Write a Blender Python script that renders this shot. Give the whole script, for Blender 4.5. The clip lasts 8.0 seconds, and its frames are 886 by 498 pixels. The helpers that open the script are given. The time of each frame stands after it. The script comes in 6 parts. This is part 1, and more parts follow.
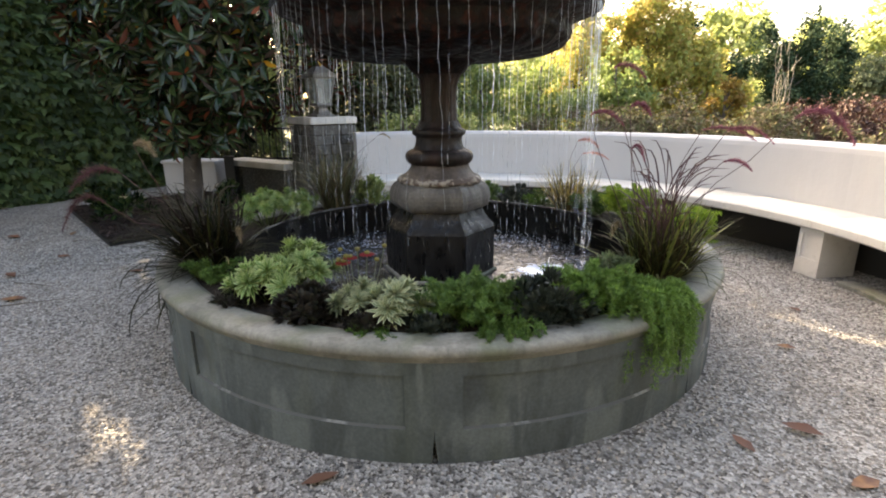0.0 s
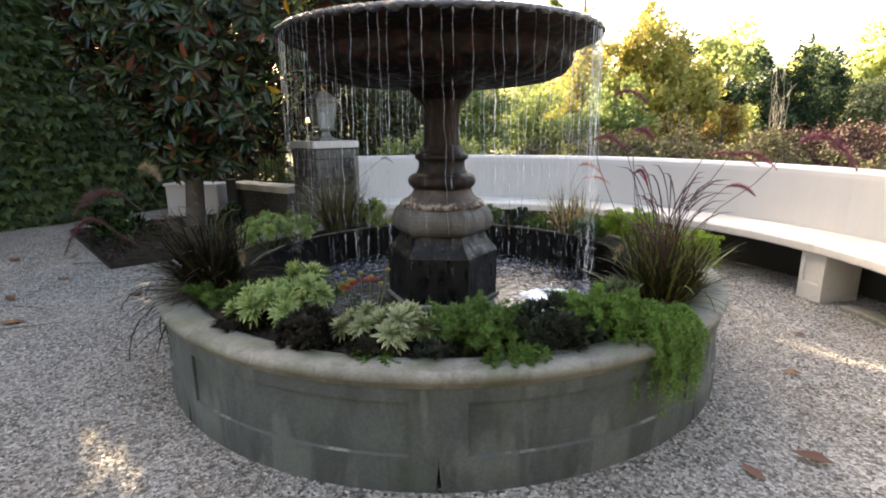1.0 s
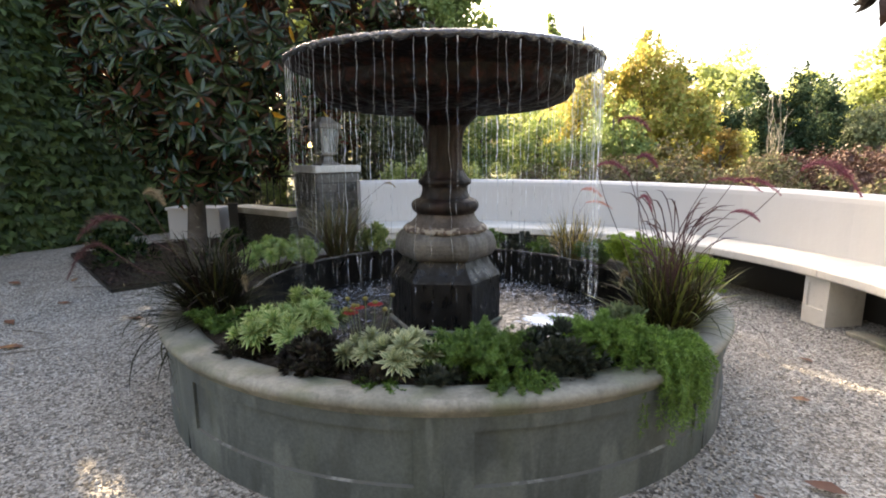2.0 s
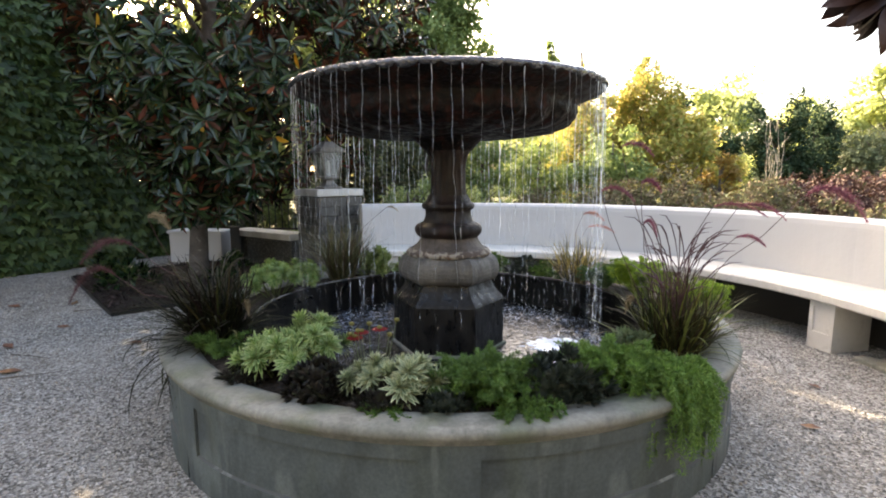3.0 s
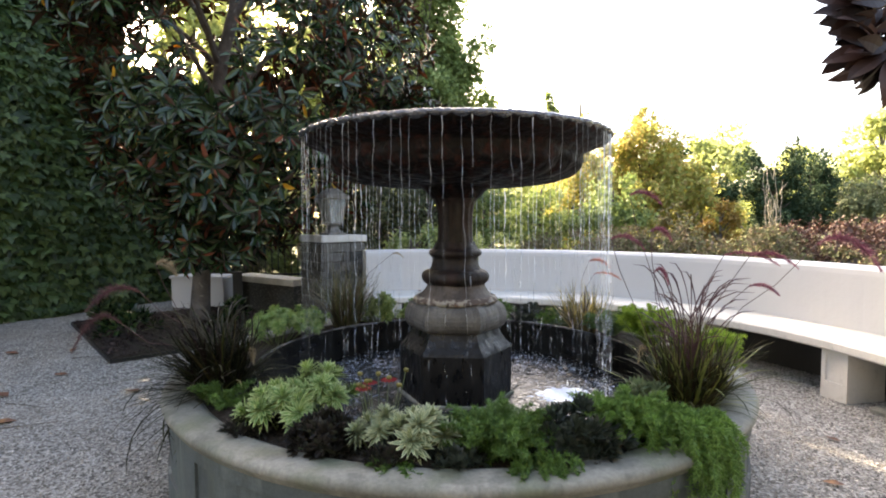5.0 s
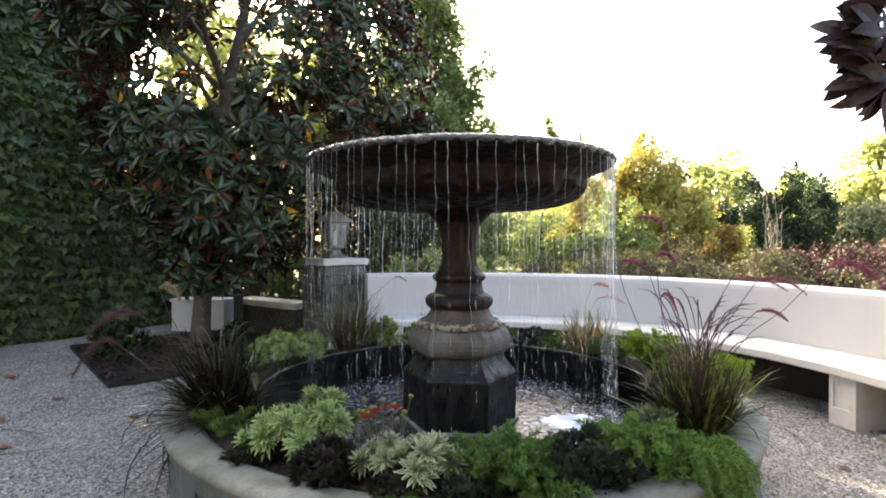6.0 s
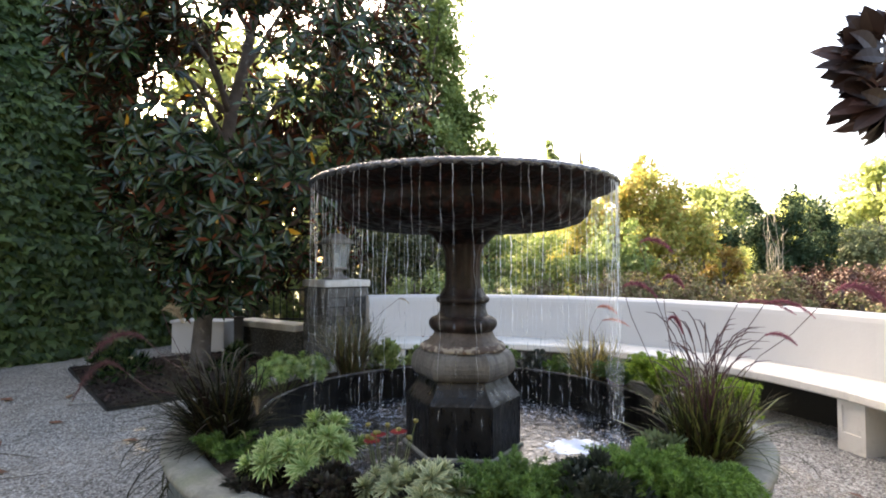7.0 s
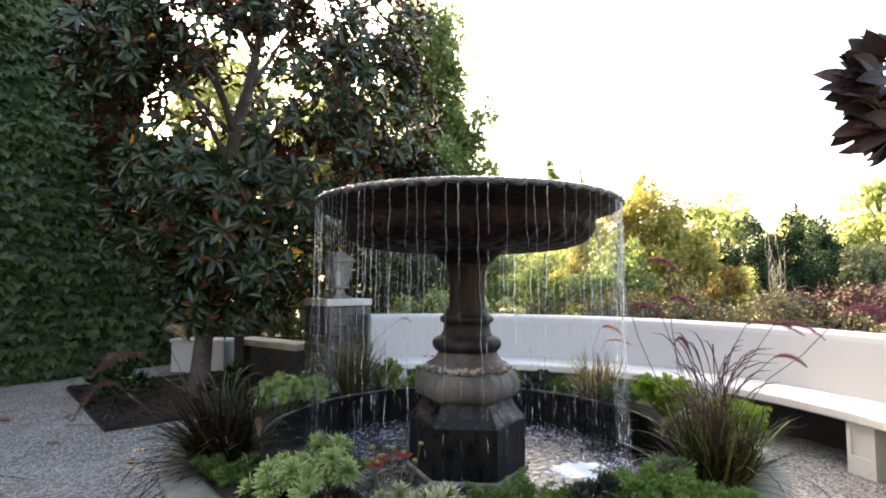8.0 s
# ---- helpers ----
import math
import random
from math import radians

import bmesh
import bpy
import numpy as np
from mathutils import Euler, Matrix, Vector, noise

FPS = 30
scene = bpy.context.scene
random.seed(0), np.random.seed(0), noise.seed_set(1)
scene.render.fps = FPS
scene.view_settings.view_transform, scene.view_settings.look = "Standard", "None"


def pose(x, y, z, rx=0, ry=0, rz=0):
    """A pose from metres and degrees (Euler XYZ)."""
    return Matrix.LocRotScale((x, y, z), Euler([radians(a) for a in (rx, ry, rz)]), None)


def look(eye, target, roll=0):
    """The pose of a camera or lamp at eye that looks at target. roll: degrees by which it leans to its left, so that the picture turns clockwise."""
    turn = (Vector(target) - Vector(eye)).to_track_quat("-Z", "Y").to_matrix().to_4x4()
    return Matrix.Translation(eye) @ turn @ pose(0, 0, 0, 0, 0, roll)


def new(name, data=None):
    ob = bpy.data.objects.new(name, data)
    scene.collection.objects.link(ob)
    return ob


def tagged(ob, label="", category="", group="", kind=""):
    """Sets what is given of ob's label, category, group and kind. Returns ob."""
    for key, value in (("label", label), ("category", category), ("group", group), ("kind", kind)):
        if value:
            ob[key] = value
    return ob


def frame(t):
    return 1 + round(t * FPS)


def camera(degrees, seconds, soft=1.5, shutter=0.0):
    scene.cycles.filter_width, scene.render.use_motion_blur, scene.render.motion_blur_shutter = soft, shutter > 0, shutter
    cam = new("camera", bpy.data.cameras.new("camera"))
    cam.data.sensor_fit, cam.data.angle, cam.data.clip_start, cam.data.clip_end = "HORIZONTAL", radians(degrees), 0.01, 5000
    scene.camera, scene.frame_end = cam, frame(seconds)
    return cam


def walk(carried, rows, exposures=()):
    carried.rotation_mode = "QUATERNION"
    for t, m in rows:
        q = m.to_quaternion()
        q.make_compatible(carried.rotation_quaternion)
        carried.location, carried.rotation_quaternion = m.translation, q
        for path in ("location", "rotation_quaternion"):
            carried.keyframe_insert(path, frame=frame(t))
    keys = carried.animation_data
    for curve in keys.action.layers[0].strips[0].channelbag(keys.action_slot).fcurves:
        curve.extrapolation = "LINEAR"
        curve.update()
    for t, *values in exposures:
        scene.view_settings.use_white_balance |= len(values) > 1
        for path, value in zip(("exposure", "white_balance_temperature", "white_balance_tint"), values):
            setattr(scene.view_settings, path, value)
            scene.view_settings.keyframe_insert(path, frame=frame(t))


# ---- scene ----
# The fountain's axis stands at x = 0, y = 0; the gravel lies at z = 0.
cam = camera(81.3, 8.0, soft=1.9)
PATH = [
    (0.0, 0.0, -3.2969, 1.32, -0.467, -15.818, 0.494),
    (0.5, -0.0097, -3.2933, 1.3217, -0.492, -14.553, 0.441),
    (1.0, -0.0193, -3.29, 1.3242, -0.503, -13.288, 0.381),
    (1.5, -0.0298, -3.2863, 1.328, -0.512, -12.007, 0.359),
    (3.0, -0.0613, -3.2737, 1.3369, -0.5, -8.163, 0.242),
    (3.5, -0.0715, -3.2709, 1.3391, -0.486, -6.941, 0.217),
    (4.0, -0.0814, -3.2674, 1.3421, -0.48, -5.729, 0.178),
    (4.5, -0.0929, -3.2638, 1.3454, -0.478, -4.459, 0.159),
    (6.0, -0.1278, -3.2557, 1.354, -0.457, -0.598, 0.014),
    (6.5, -0.1381, -3.2529, 1.3563, -0.428, 0.634, -0.047),
    (7.0, -0.1486, -3.25, 1.3586, -0.411, 1.765, -0.079),
    (7.5, -0.16, -3.2463, 1.362, -0.395, 2.821, -0.171),
    (8.0, -0.1713, -3.242, 1.3649, -0.381, 3.816, -0.22),
]
walk(cam, [(t, pose(x, y, z, 90 + p, r, w)) for t, x, y, z, w, p, r in PATH],
     exposures=[(0.0, 3.02, 8050, 13), (3.0, 3.06, 7750, 13), (8.0, 3.12, 7550, 13)])

# ---- light ----
SUN_AZ, SUN_EL = 119.0, 27.0
world = bpy.data.worlds.new("sky")
scene.world = world
world.use_nodes = True
wn = world.node_tree
sky = wn.nodes.new("ShaderNodeTexSky")
sky.sky_type = "NISHITA"
sky.sun_disc = False
sky.sun_elevation = radians(SUN_EL)
sky.sun_rotation = radians(90 - SUN_AZ)
sky.air_density, sky.dust_density, sky.ozone_density = 1.0, 5.0, 1.0
wn.links.new(sky.outputs[0], wn.nodes["Background"].inputs[0])
wn.nodes["Background"].inputs[1].default_value = 0.15
sun = new("sun", bpy.data.lights.new("sun", "SUN"))
sun.data.energy, sun.data.angle, sun.data.color = 3.9, radians(0.6), (1.0, 0.86, 0.66)
sun.matrix_world = look((0, 0, 0), (-math.cos(radians(SUN_AZ)) * math.cos(radians(SUN_EL)),
                                    -math.sin(radians(SUN_AZ)) * math.cos(radians(SUN_EL)), -math.sin(radians(SUN_EL))))


# ---- materials ----
class Mat:
    """A node material with a Principled shader and short ways to wire it."""

    def __init__(self, name, color=(0.5, 0.5, 0.5), rough=0.6, metal=0.0, spec=0.5):
        self.m = bpy.data.materials.new(name)
        self.m.use_nodes = True
        self.t = self.m.node_tree
        self.b = self.t.nodes["Principled BSDF"]
        self.set("Base Color", (*color, 1))
        self.set("Roughness", rough)
        self.set("Metallic", metal)
        self.set("Specular IOR Level", spec)
        self.co = self.node("ShaderNodeTexCoord").outputs["Object"]

    def node(self, kind):
        return self.t.nodes.new(kind)

    def link(self, a, b):
        self.t.links.new(a, b)

    def set(self, key, value):
        self.b.inputs[key].default_value = value

    def noise(self, scale, detail=5.0, rough=0.6, co=None, dist=0.0):
        n = self.node("ShaderNodeTexNoise")
        n.inputs["Scale"].default_value, n.inputs["Detail"].default_value = scale, detail
        n.inputs["Roughness"].default_value, n.inputs["Distortion"].default_value = rough, dist
        self.link(co or self.co, n.inputs["Vector"])
        return n.outputs["Fac"]

    def voronoi(self, scale, feature="F1", out="Distance", co=None):
        n = self.node("ShaderNodeTexVoronoi")
        n.feature = feature
        n.inputs["Scale"].default_value = scale
        self.link(co or self.co, n.inputs["Vector"])
        return n.outputs[out]

    def scaled(self, sx, sy, sz):
        n = self.node("ShaderNodeMapping")
        n.inputs["Scale"].default_value = (sx, sy, sz)
        self.link(self.co, n.inputs["Vector"])
        return n.outputs[0]

    def ramp(self, fac, stops):
        n = self.node("ShaderNodeValToRGB")
        els = n.color_ramp.elements
        while len(els) < len(stops):
            els.new(0.5)
        for e, (p, c) in zip(els, stops):
            e.position = p
            e.color = (*c, 1) if len(c) == 3 else c
        self.link(fac, n.inputs["Fac"])
        return n.outputs["Color"]

    def grey(self, fac, lo, hi, p0=0.0, p1=1.0):
        n = self.node("ShaderNodeMapRange")
        n.inputs["From Min"].default_value, n.inputs["From Max"].default_value = p0, p1
        n.inputs["To Min"].default_value, n.inputs["To Max"].default_value = lo, hi
        self.link(fac, n.inputs["Value"])
        return n.outputs[0]

    def mix(self, fac, a, b, blend="MIX"):
        n = self.node("ShaderNodeMix")
        n.data_type, n.blend_type = "RGBA", blend
        ins = [i for i in n.inputs if i.type == "RGBA"]
        for sock, value in ((n.inputs["Factor"], fac), (ins[0], a), (ins[1], b)):
            if isinstance(value, bpy.types.NodeSocket):
                self.link(value, sock)
            elif sock.type == "RGBA":
                sock.default_value = (*value, 1)
            else:
                sock.default_value = value
        return [o for o in n.outputs if o.type == "RGBA"][0]

    def color(self, c):
        self.link(c, self.b.inputs["Base Color"])

    def rough(self, fac, lo, hi, p0=0.3, p1=0.7):
        self.link(self.grey(fac, lo, hi, p0, p1), self.b.inputs["Roughness"])

    def bump(self, height, strength=0.3, dist=0.01, base=None):
        n = self.node("ShaderNodeBump")
        n.inputs["Strength"].default_value, n.inputs["Distance"].default_value = strength, dist
        self.link(height, n.inputs["Height"])
        if base is not None:
            self.link(base, n.inputs["Normal"])
        self.link(n.outputs[0], self.b.inputs["Normal"])
        return n.outputs[0]

    def island(self):
        return self.node("ShaderNodeNewGeometry").outputs["Random Per Island"]

    def shine_through(self, share, color):
        """Mix in light that passes through a leaf."""
        tr = self.node("ShaderNodeBsdfTranslucent")
        if isinstance(color, bpy.types.NodeSocket):
            self.link(color, tr.inputs["Color"])
        else:
            tr.inputs["Color"].default_value = (*color, 1)
        mx = self.node("ShaderNodeMixShader")
        mx.inputs[0].default_value = share
        self.link(self.b.outputs[0], mx.inputs[1])
        self.link(tr.outputs[0], mx.inputs[2])
        self.link(mx.outputs[0], self.t.nodes["Material Output"].inputs["Surface"])


def leaf_mat(name, stops, rough=0.5, lit=0.3, spec=0.4, glow=None):
    """Foliage whose colour runs over the stops from leaf to leaf."""
    k = Mat(name, rough=rough, spec=spec)
    n = len(stops)
    c = k.ramp(k.island(), [(i / max(n - 1, 1), s) for i, s in enumerate(stops)])
    blot = k.grey(k.noise(9.0, 3), 0.75, 1.2, 0.3, 0.7)
    hue = k.mix(1.0, c, blot, "MULTIPLY")
    k.color(hue)
    if lit:
        k.shine_through(lit, glow if glow else hue)
    return k.m


# gravel: pale crushed limestone, chip by chip
k = Mat("gravel", rough=0.9, spec=0.2)
big = k.noise(0.8, 4)
cell = k.voronoi(75.0, out="Color")
cell2 = k.voronoi(140.0)
sep = k.node("ShaderNodeSeparateColor")
k.link(cell, sep.inputs[0])
tone = k.ramp(sep.outputs[0], [(0, (0.050, 0.046, 0.042)), (0.45, (0.215, 0.205, 0.188)), (1, (0.44, 0.425, 0.395))])
tinted = k.mix(k.grey(big, 0.0, 0.35, 0.4, 0.75), tone, (0.36, 0.31, 0.25))
damp = k.mix(1.0, tinted, k.grey(k.noise(2.3, 5), 0.72, 1.12, 0.3, 0.7), "MULTIPLY")
far = k.node("ShaderNodeVectorMath")
far.operation = "LENGTH"
k.link(k.scaled(1, 1, 0), far.inputs[0])
soft = k.node("ShaderNodeMath")
k.link(far.outputs["Value"], soft.inputs[0])
k.link(k.noise(0.6, 4), soft.inputs[1])
lawn = k.ramp(k.noise(3.0, 6), [(0.3, (0.030, 0.045, 0.014)), (0.7, (0.075, 0.085, 0.030))])
k.color(k.mix(k.grey(soft.outputs[0], 0, 1, 7.9, 8.4), damp, lawn))
bb = k.bump(k.voronoi(75.0), 0.9, 0.012)
k.bump(k.noise(28.0, 4), 0.5, 0.012, bb)
GRAVEL = k.m

k = Mat("gravel_chip", rough=0.85, spec=0.25)
k.color(k.mix(k.grey(k.noise(60, 3), 0, 0.4, 0.3, 0.7), k.ramp(k.island(), [
    (0, (0.060, 0.056, 0.050)), (0.25, (0.20, 0.19, 0.172)), (0.55, (0.33, 0.32, 0.298)), (0.8, (0.50, 0.485, 0.458)), (1, (0.29, 0.24, 0.19))]),
    (0.40, 0.38, 0.35)))
CHIP = k.m

# weathered cast concrete with water stains that run down
def stained_concrete(name, base, dark, moss, wet, lime=None):
    k = Mat(name, rough=0.75, spec=0.35)
    run = k.noise(1.0, 5, co=k.scaled(4.5, 4.5, 0.8))
    cloud = k.noise(2.6, 6)
    fine = k.noise(70.0, 4)
    c = k.mix(k.grey(cloud, 0, 1, 0.35, 0.68), base, dark)
    c = k.mix(k.grey(run, 0, 0.75, 0.48, 0.62), c, moss)
    c = k.mix(k.grey(k.noise(1.3, 4, co=k.scaled(5, 5, 1.6)), 0, wet, 0.50, 0.60), c, tuple(v * 0.5 for v in dark))
    if lime:
        c = k.mix(k.grey(k.noise(1.0, 4, 0.5, co=k.scaled(5, 5, 1.6), dist=0.8), 0, 0.6, 0.56, 0.64), c, lime)
    c = k.mix(1.0, c, k.grey(fine, 0.80, 1.14, 0.3, 0.7), "MULTIPLY")
    k.color(c)
    k.rough(run, 0.8, 0.45, 0.45, 0.65)
    b = k.bump(fine, 0.18, 0.004)
    k.bump(k.noise(14, 5), 0.2, 0.008, b)
    return k.m


CONCRETE = stained_concrete("basin_concrete", (0.080, 0.099, 0.100), (0.053, 0.066, 0.070), (0.062, 0.078, 0.068), 0.42, (0.120, 0.143, 0.143))
COPING = stained_concrete("coping_concrete", (0.215, 0.212, 0.185), (0.120, 0.124, 0.104), (0.085, 0.100, 0.060), 0.45)
# pale patches on the panel ledge also paint the light it catches
k = Mat("pale_lit_ledge", rough=0.85, spec=0.3)
k.color(k.mix(k.grey(k.noise(4.5, 5, 0.6), 0, 1, 0.53, 0.60), (0.085, 0.09, 0.086), (0.21, 0.22, 0.212)))
k.bump(k.noise(60, 4), 0.3, 0.004)
LEDGE = k.m
PALE_CAP = stained_concrete("pale_cast_stone", (0.62, 0.61, 0.58), (0.48, 0.47, 0.44), (0.42, 0.41, 0.37), 0.1)

# white limewashed render of the wall and bench
k = Mat("white_plaster", rough=0.85, spec=0.2)
c = k.mix(k.grey(k.noise(1.4, 5), 0, 0.5, 0.4, 0.75), (0.505, 0.503, 0.500), (0.44, 0.436, 0.428))
c = k.mix(k.grey(k.noise(1.0, 4, co=k.scaled(4, 4, 0.5)), 0, 0.3, 0.52, 0.68), c, (0.52, 0.51, 0.49))
k.color(c)
b = k.bump(k.noise(40, 5), 0.15, 0.004)
k.bump(k.noise(5, 3), 0.2, 0.02, b)
PLASTER = k.m

k = Mat("seat_stone", rough=0.75, spec=0.3)
c = k.mix(k.grey(k.noise(2.0, 6), 0, 0.8, 0.4, 0.7), (0.60, 0.583, 0.54), (0.47, 0.453, 0.41))
c = k.mix(k.grey(k.noise(22, 5), 0, 0.35, 0.55, 0.7), c, (0.38, 0.36, 0.32))
k.color(c)
k.bump(k.noise(50, 5), 0.2, 0.004)
SEAT = k.m

# dark cast stone of the fountain, brown where dry, black where wet
def dark_stone(name, dry, wet, lo, hi, glossy, spec=0.5):
    k = Mat(name, rough=0.5, spec=spec)
    run = k.noise(1.0, 5, co=k.scaled(14, 14, 1.0))
    patch = k.noise(5.0, 6)
    c = k.mix(k.grey(patch, 0, 1, lo, hi), dry, wet)
    c = k.mix(k.grey(run, 0, 0.7, 0.46, 0.6), c, wet)
    k.color(k.mix(1.0, c, k.grey(k.noise(60, 4), 0.75, 1.2, 0.3, 0.7), "MULTIPLY"))
    k.rough(k.noise(24, 5, co=k.scaled(1, 1, 0.3)), 0.75, glossy, 0.38, 0.62)
    b = k.bump(k.noise(60, 6, 0.7), 0.5, 0.008)
    k.bump(k.noise(11, 4), 0.3, 0.012, b)
    return k.m


k = Mat("bowl_stone", rough=0.5, spec=0.15)
# near black in the relief's hollows, red-brown on its heights
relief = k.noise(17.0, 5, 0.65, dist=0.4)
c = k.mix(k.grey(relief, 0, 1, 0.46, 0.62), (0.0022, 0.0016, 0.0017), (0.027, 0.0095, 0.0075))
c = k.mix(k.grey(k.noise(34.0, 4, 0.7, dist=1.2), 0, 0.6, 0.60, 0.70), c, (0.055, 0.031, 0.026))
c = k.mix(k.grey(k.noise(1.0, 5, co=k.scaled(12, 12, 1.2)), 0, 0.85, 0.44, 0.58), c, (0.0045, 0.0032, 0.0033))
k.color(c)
k.rough(relief, 0.5, 0.8, 0.42, 0.6)
b = k.bump(relief, 0.6, 0.02)
k.bump(k.noise(50, 4), 0.3, 0.005, b)
STONE_BOWL = k.m
STONE_ROUGH = dark_stone("rough_stone", (0.115, 0.098, 0.086), (0.045, 0.036, 0.032), 0.36, 0.66, 0.5, 0.35)
STONE_SHAFT = dark_stone("shaft_stone", (0.024, 0.0125, 0.0105), (0.006, 0.0042, 0.0042), 0.36, 0.62, 0.46, 0.3)
STONE_RING = dark_stone("ring_stone", (0.125, 0.120, 0.112), (0.052, 0.049, 0.046), 0.4, 0.72, 0.45)
STONE_SHOULDER = dark_stone("shoulder_stone", (0.007, 0.0066, 0.006), (0.003, 0.0029, 0.0028), 0.35, 0.65, 0.2, 0.35)
STONE_BASE = dark_stone("base_stone", (0.010, 0.0095, 0.009), (0.003, 0.003, 0.0033), 0.3, 0.6, 0.2, 0.35)
k = Mat("chipped_collar", rough=0.8)
c = k.mix(k.grey(k.noise(22, 5, dist=0.6), 0, 1, 0.48, 0.56), (0.075, 0.055, 0.046), (0.26, 0.235, 0.20))
c = k.mix(k.grey(k.noise(9, 3), 0, 0.7, 0.58, 0.66), c, (0.25, 0.13, 0.08))
k.color(c)
k.bump(k.noise(22, 5, dist=0.6), 0.6, 0.015)
COLLAR = k.m
k = Mat("pool_liner", (0.02, 0.021, 0.022), 0.3, spec=0.18)
k.color(k.mix(k.grey(k.noise(1.0, 4, co=k.scaled(6, 6, 0.8)), 0, 1, 0.45, 0.65), (0.002, 0.002, 0.002), (0.007, 0.007, 0.0065)))
k.rough(k.noise(6, 4), 0.2, 0.5)
LINER = k.m
k = Mat("pool_rim", (0.12, 0.12, 0.115), 0.2)
k.color(k.mix(k.grey(k.noise(9, 4), 0, 1, 0.4, 0.65), (0.03, 0.03, 0.03), (0.10, 0.10, 0.097)))
POOLRIM = k.m

# water
k = Mat("pool_water", (0.004, 0.005, 0.006), 0.02, spec=1.0)
k.set("IOR", 1.33)
b = k.bump(k.noise(24, 2.5, dist=0.8), 0.7, 0.018)
k.bump(k.noise(70, 2, dist=0.5), 0.25, 0.005, b)
away = k.node("ShaderNodeVectorMath")
away.operation = "LENGTH"
k.link(k.scaled(1, 1, 0), away.inputs[0])


def times(a, b, op="MULTIPLY"):
    n = k.node("ShaderNodeMath")
    n.operation = op
    k.link(a, n.inputs[0])
    k.link(b, n.inputs[1])
    return n.outputs[0]


# beaten froth under the ring of falling threads, loose bubbles drifting away from it, sky glints painted in
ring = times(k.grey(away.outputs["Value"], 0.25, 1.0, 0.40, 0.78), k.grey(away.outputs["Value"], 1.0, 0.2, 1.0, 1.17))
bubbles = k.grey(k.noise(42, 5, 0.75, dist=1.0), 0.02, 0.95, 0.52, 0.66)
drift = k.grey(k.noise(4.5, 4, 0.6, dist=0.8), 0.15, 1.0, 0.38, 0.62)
froth_glint = times(times(ring, bubbles), drift)
# white patch of froth and sun glare painted at the sunlit spot
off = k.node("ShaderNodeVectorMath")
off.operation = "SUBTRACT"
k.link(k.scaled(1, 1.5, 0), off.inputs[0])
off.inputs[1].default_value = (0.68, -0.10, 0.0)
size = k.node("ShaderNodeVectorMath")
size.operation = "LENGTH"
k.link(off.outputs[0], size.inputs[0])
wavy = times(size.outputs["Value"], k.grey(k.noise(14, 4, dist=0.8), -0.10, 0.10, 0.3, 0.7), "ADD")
glare_patch = k.grey(wavy, 0.95, 0.0, 0.15, 0.21)
k.color(k.mix(times(froth_glint, glare_patch, "MAXIMUM"), (0.004, 0.005, 0.006), (0.55, 0.67, 0.86)))
k.link(k.grey(times(froth_glint, glare_patch, "MAXIMUM"), 0.02, 0.5), k.b.inputs["Roughness"])
WATER = k.m


def glassy(name, clear, tint=(0.9, 0.95, 1.0)):
    """Thin moving water: partly seen through, partly white and shining."""
    k = Mat(name, tint, 0.12, spec=0.9)
    tp = k.node("ShaderNodeBsdfTransparent")
    mx = k.node("ShaderNodeMixShader")
    k.link(k.grey(k.noise(1.0, 3, co=k.scaled(30, 30, 9)), clear - 0.25, clear + 0.25, 0.3, 0.7), mx.inputs[0])
    lit = k.node("ShaderNodeBsdfTranslucent")
    lit.inputs["Color"].default_value = (0.9, 0.95, 1.0, 1)
    both = k.node("ShaderNodeMixShader")
    both.inputs[0].default_value = 0.5
    k.link(k.b.outputs[0], both.inputs[1])
    k.link(lit.outputs[0], both.inputs[2])
    k.link(both.outputs[0], mx.inputs[1])
    k.link(tp.outputs[0], mx.inputs[2])
    k.link(mx.outputs[0], k.t.nodes["Material Output"].inputs["Surface"])
    return k.m


STREAM = glassy("falling_stream", 0.44, (0.80, 0.90, 1.0))
SPRAY = glassy("falling_drops", 0.85, (0.80, 0.90, 1.0))
LIP = Mat("lip_water", (0.022, 0.025, 0.034), 0.03, spec=1.0)
LIP.bump(LIP.noise(40, 3, dist=0.6), 0.8, 0.02)
LIP = LIP.m

# soil, bark, wood, iron, glass
k = Mat("soil", rough=0.95, spec=0.1)
k.color(k.ramp(k.noise(40, 6), [(0.3, (0.012, 0.010, 0.008)), (0.7, (0.05, 0.04, 0.032))]))
k.bump(k.noise(30, 6), 0.9, 0.03)
SOIL = k.m
k = Mat("mulch_chip", rough=0.9, spec=0.15)
k.color(k.ramp(k.island(), [(0, (0.010, 0.007, 0.007)), (0.6, (0.03, 0.02, 0.02)), (1, (0.07, 0.05, 0.045))]))
MULCH = k.m
k = Mat("smooth_bark", rough=0.85, spec=0.2)
c = k.mix(k.grey(k.noise(5, 5), 0, 1, 0.35, 0.65), (0.125, 0.110, 0.098), (0.065, 0.056, 0.050))
c = k.mix(k.grey(k.noise(14, 3), 0, 0.7, 0.6, 0.7), c, (0.24, 0.23, 0.20))
k.color(c)
k.bump(k.noise(30, 5, co=k.scaled(1, 1, 0.35)), 0.5, 0.01)
BARK = k.m
TWIG = Mat("pale_twig", (0.22, 0.20, 0.16), 0.8).m
k = Mat("black_iron", (0.02, 0.02, 0.02), 0.5, 0.6)
k.bump(k.noise(90, 3), 0.2, 0.002)
IRON = k.m
k = Mat("lantern_metal", (0.17, 0.16, 0.145), 0.6, 0.3)
k.color(k.mix(k.grey(k.noise(18, 4), 0, 1, 0.4, 0.65), (0.19, 0.18, 0.165), (0.105, 0.10, 0.092)))
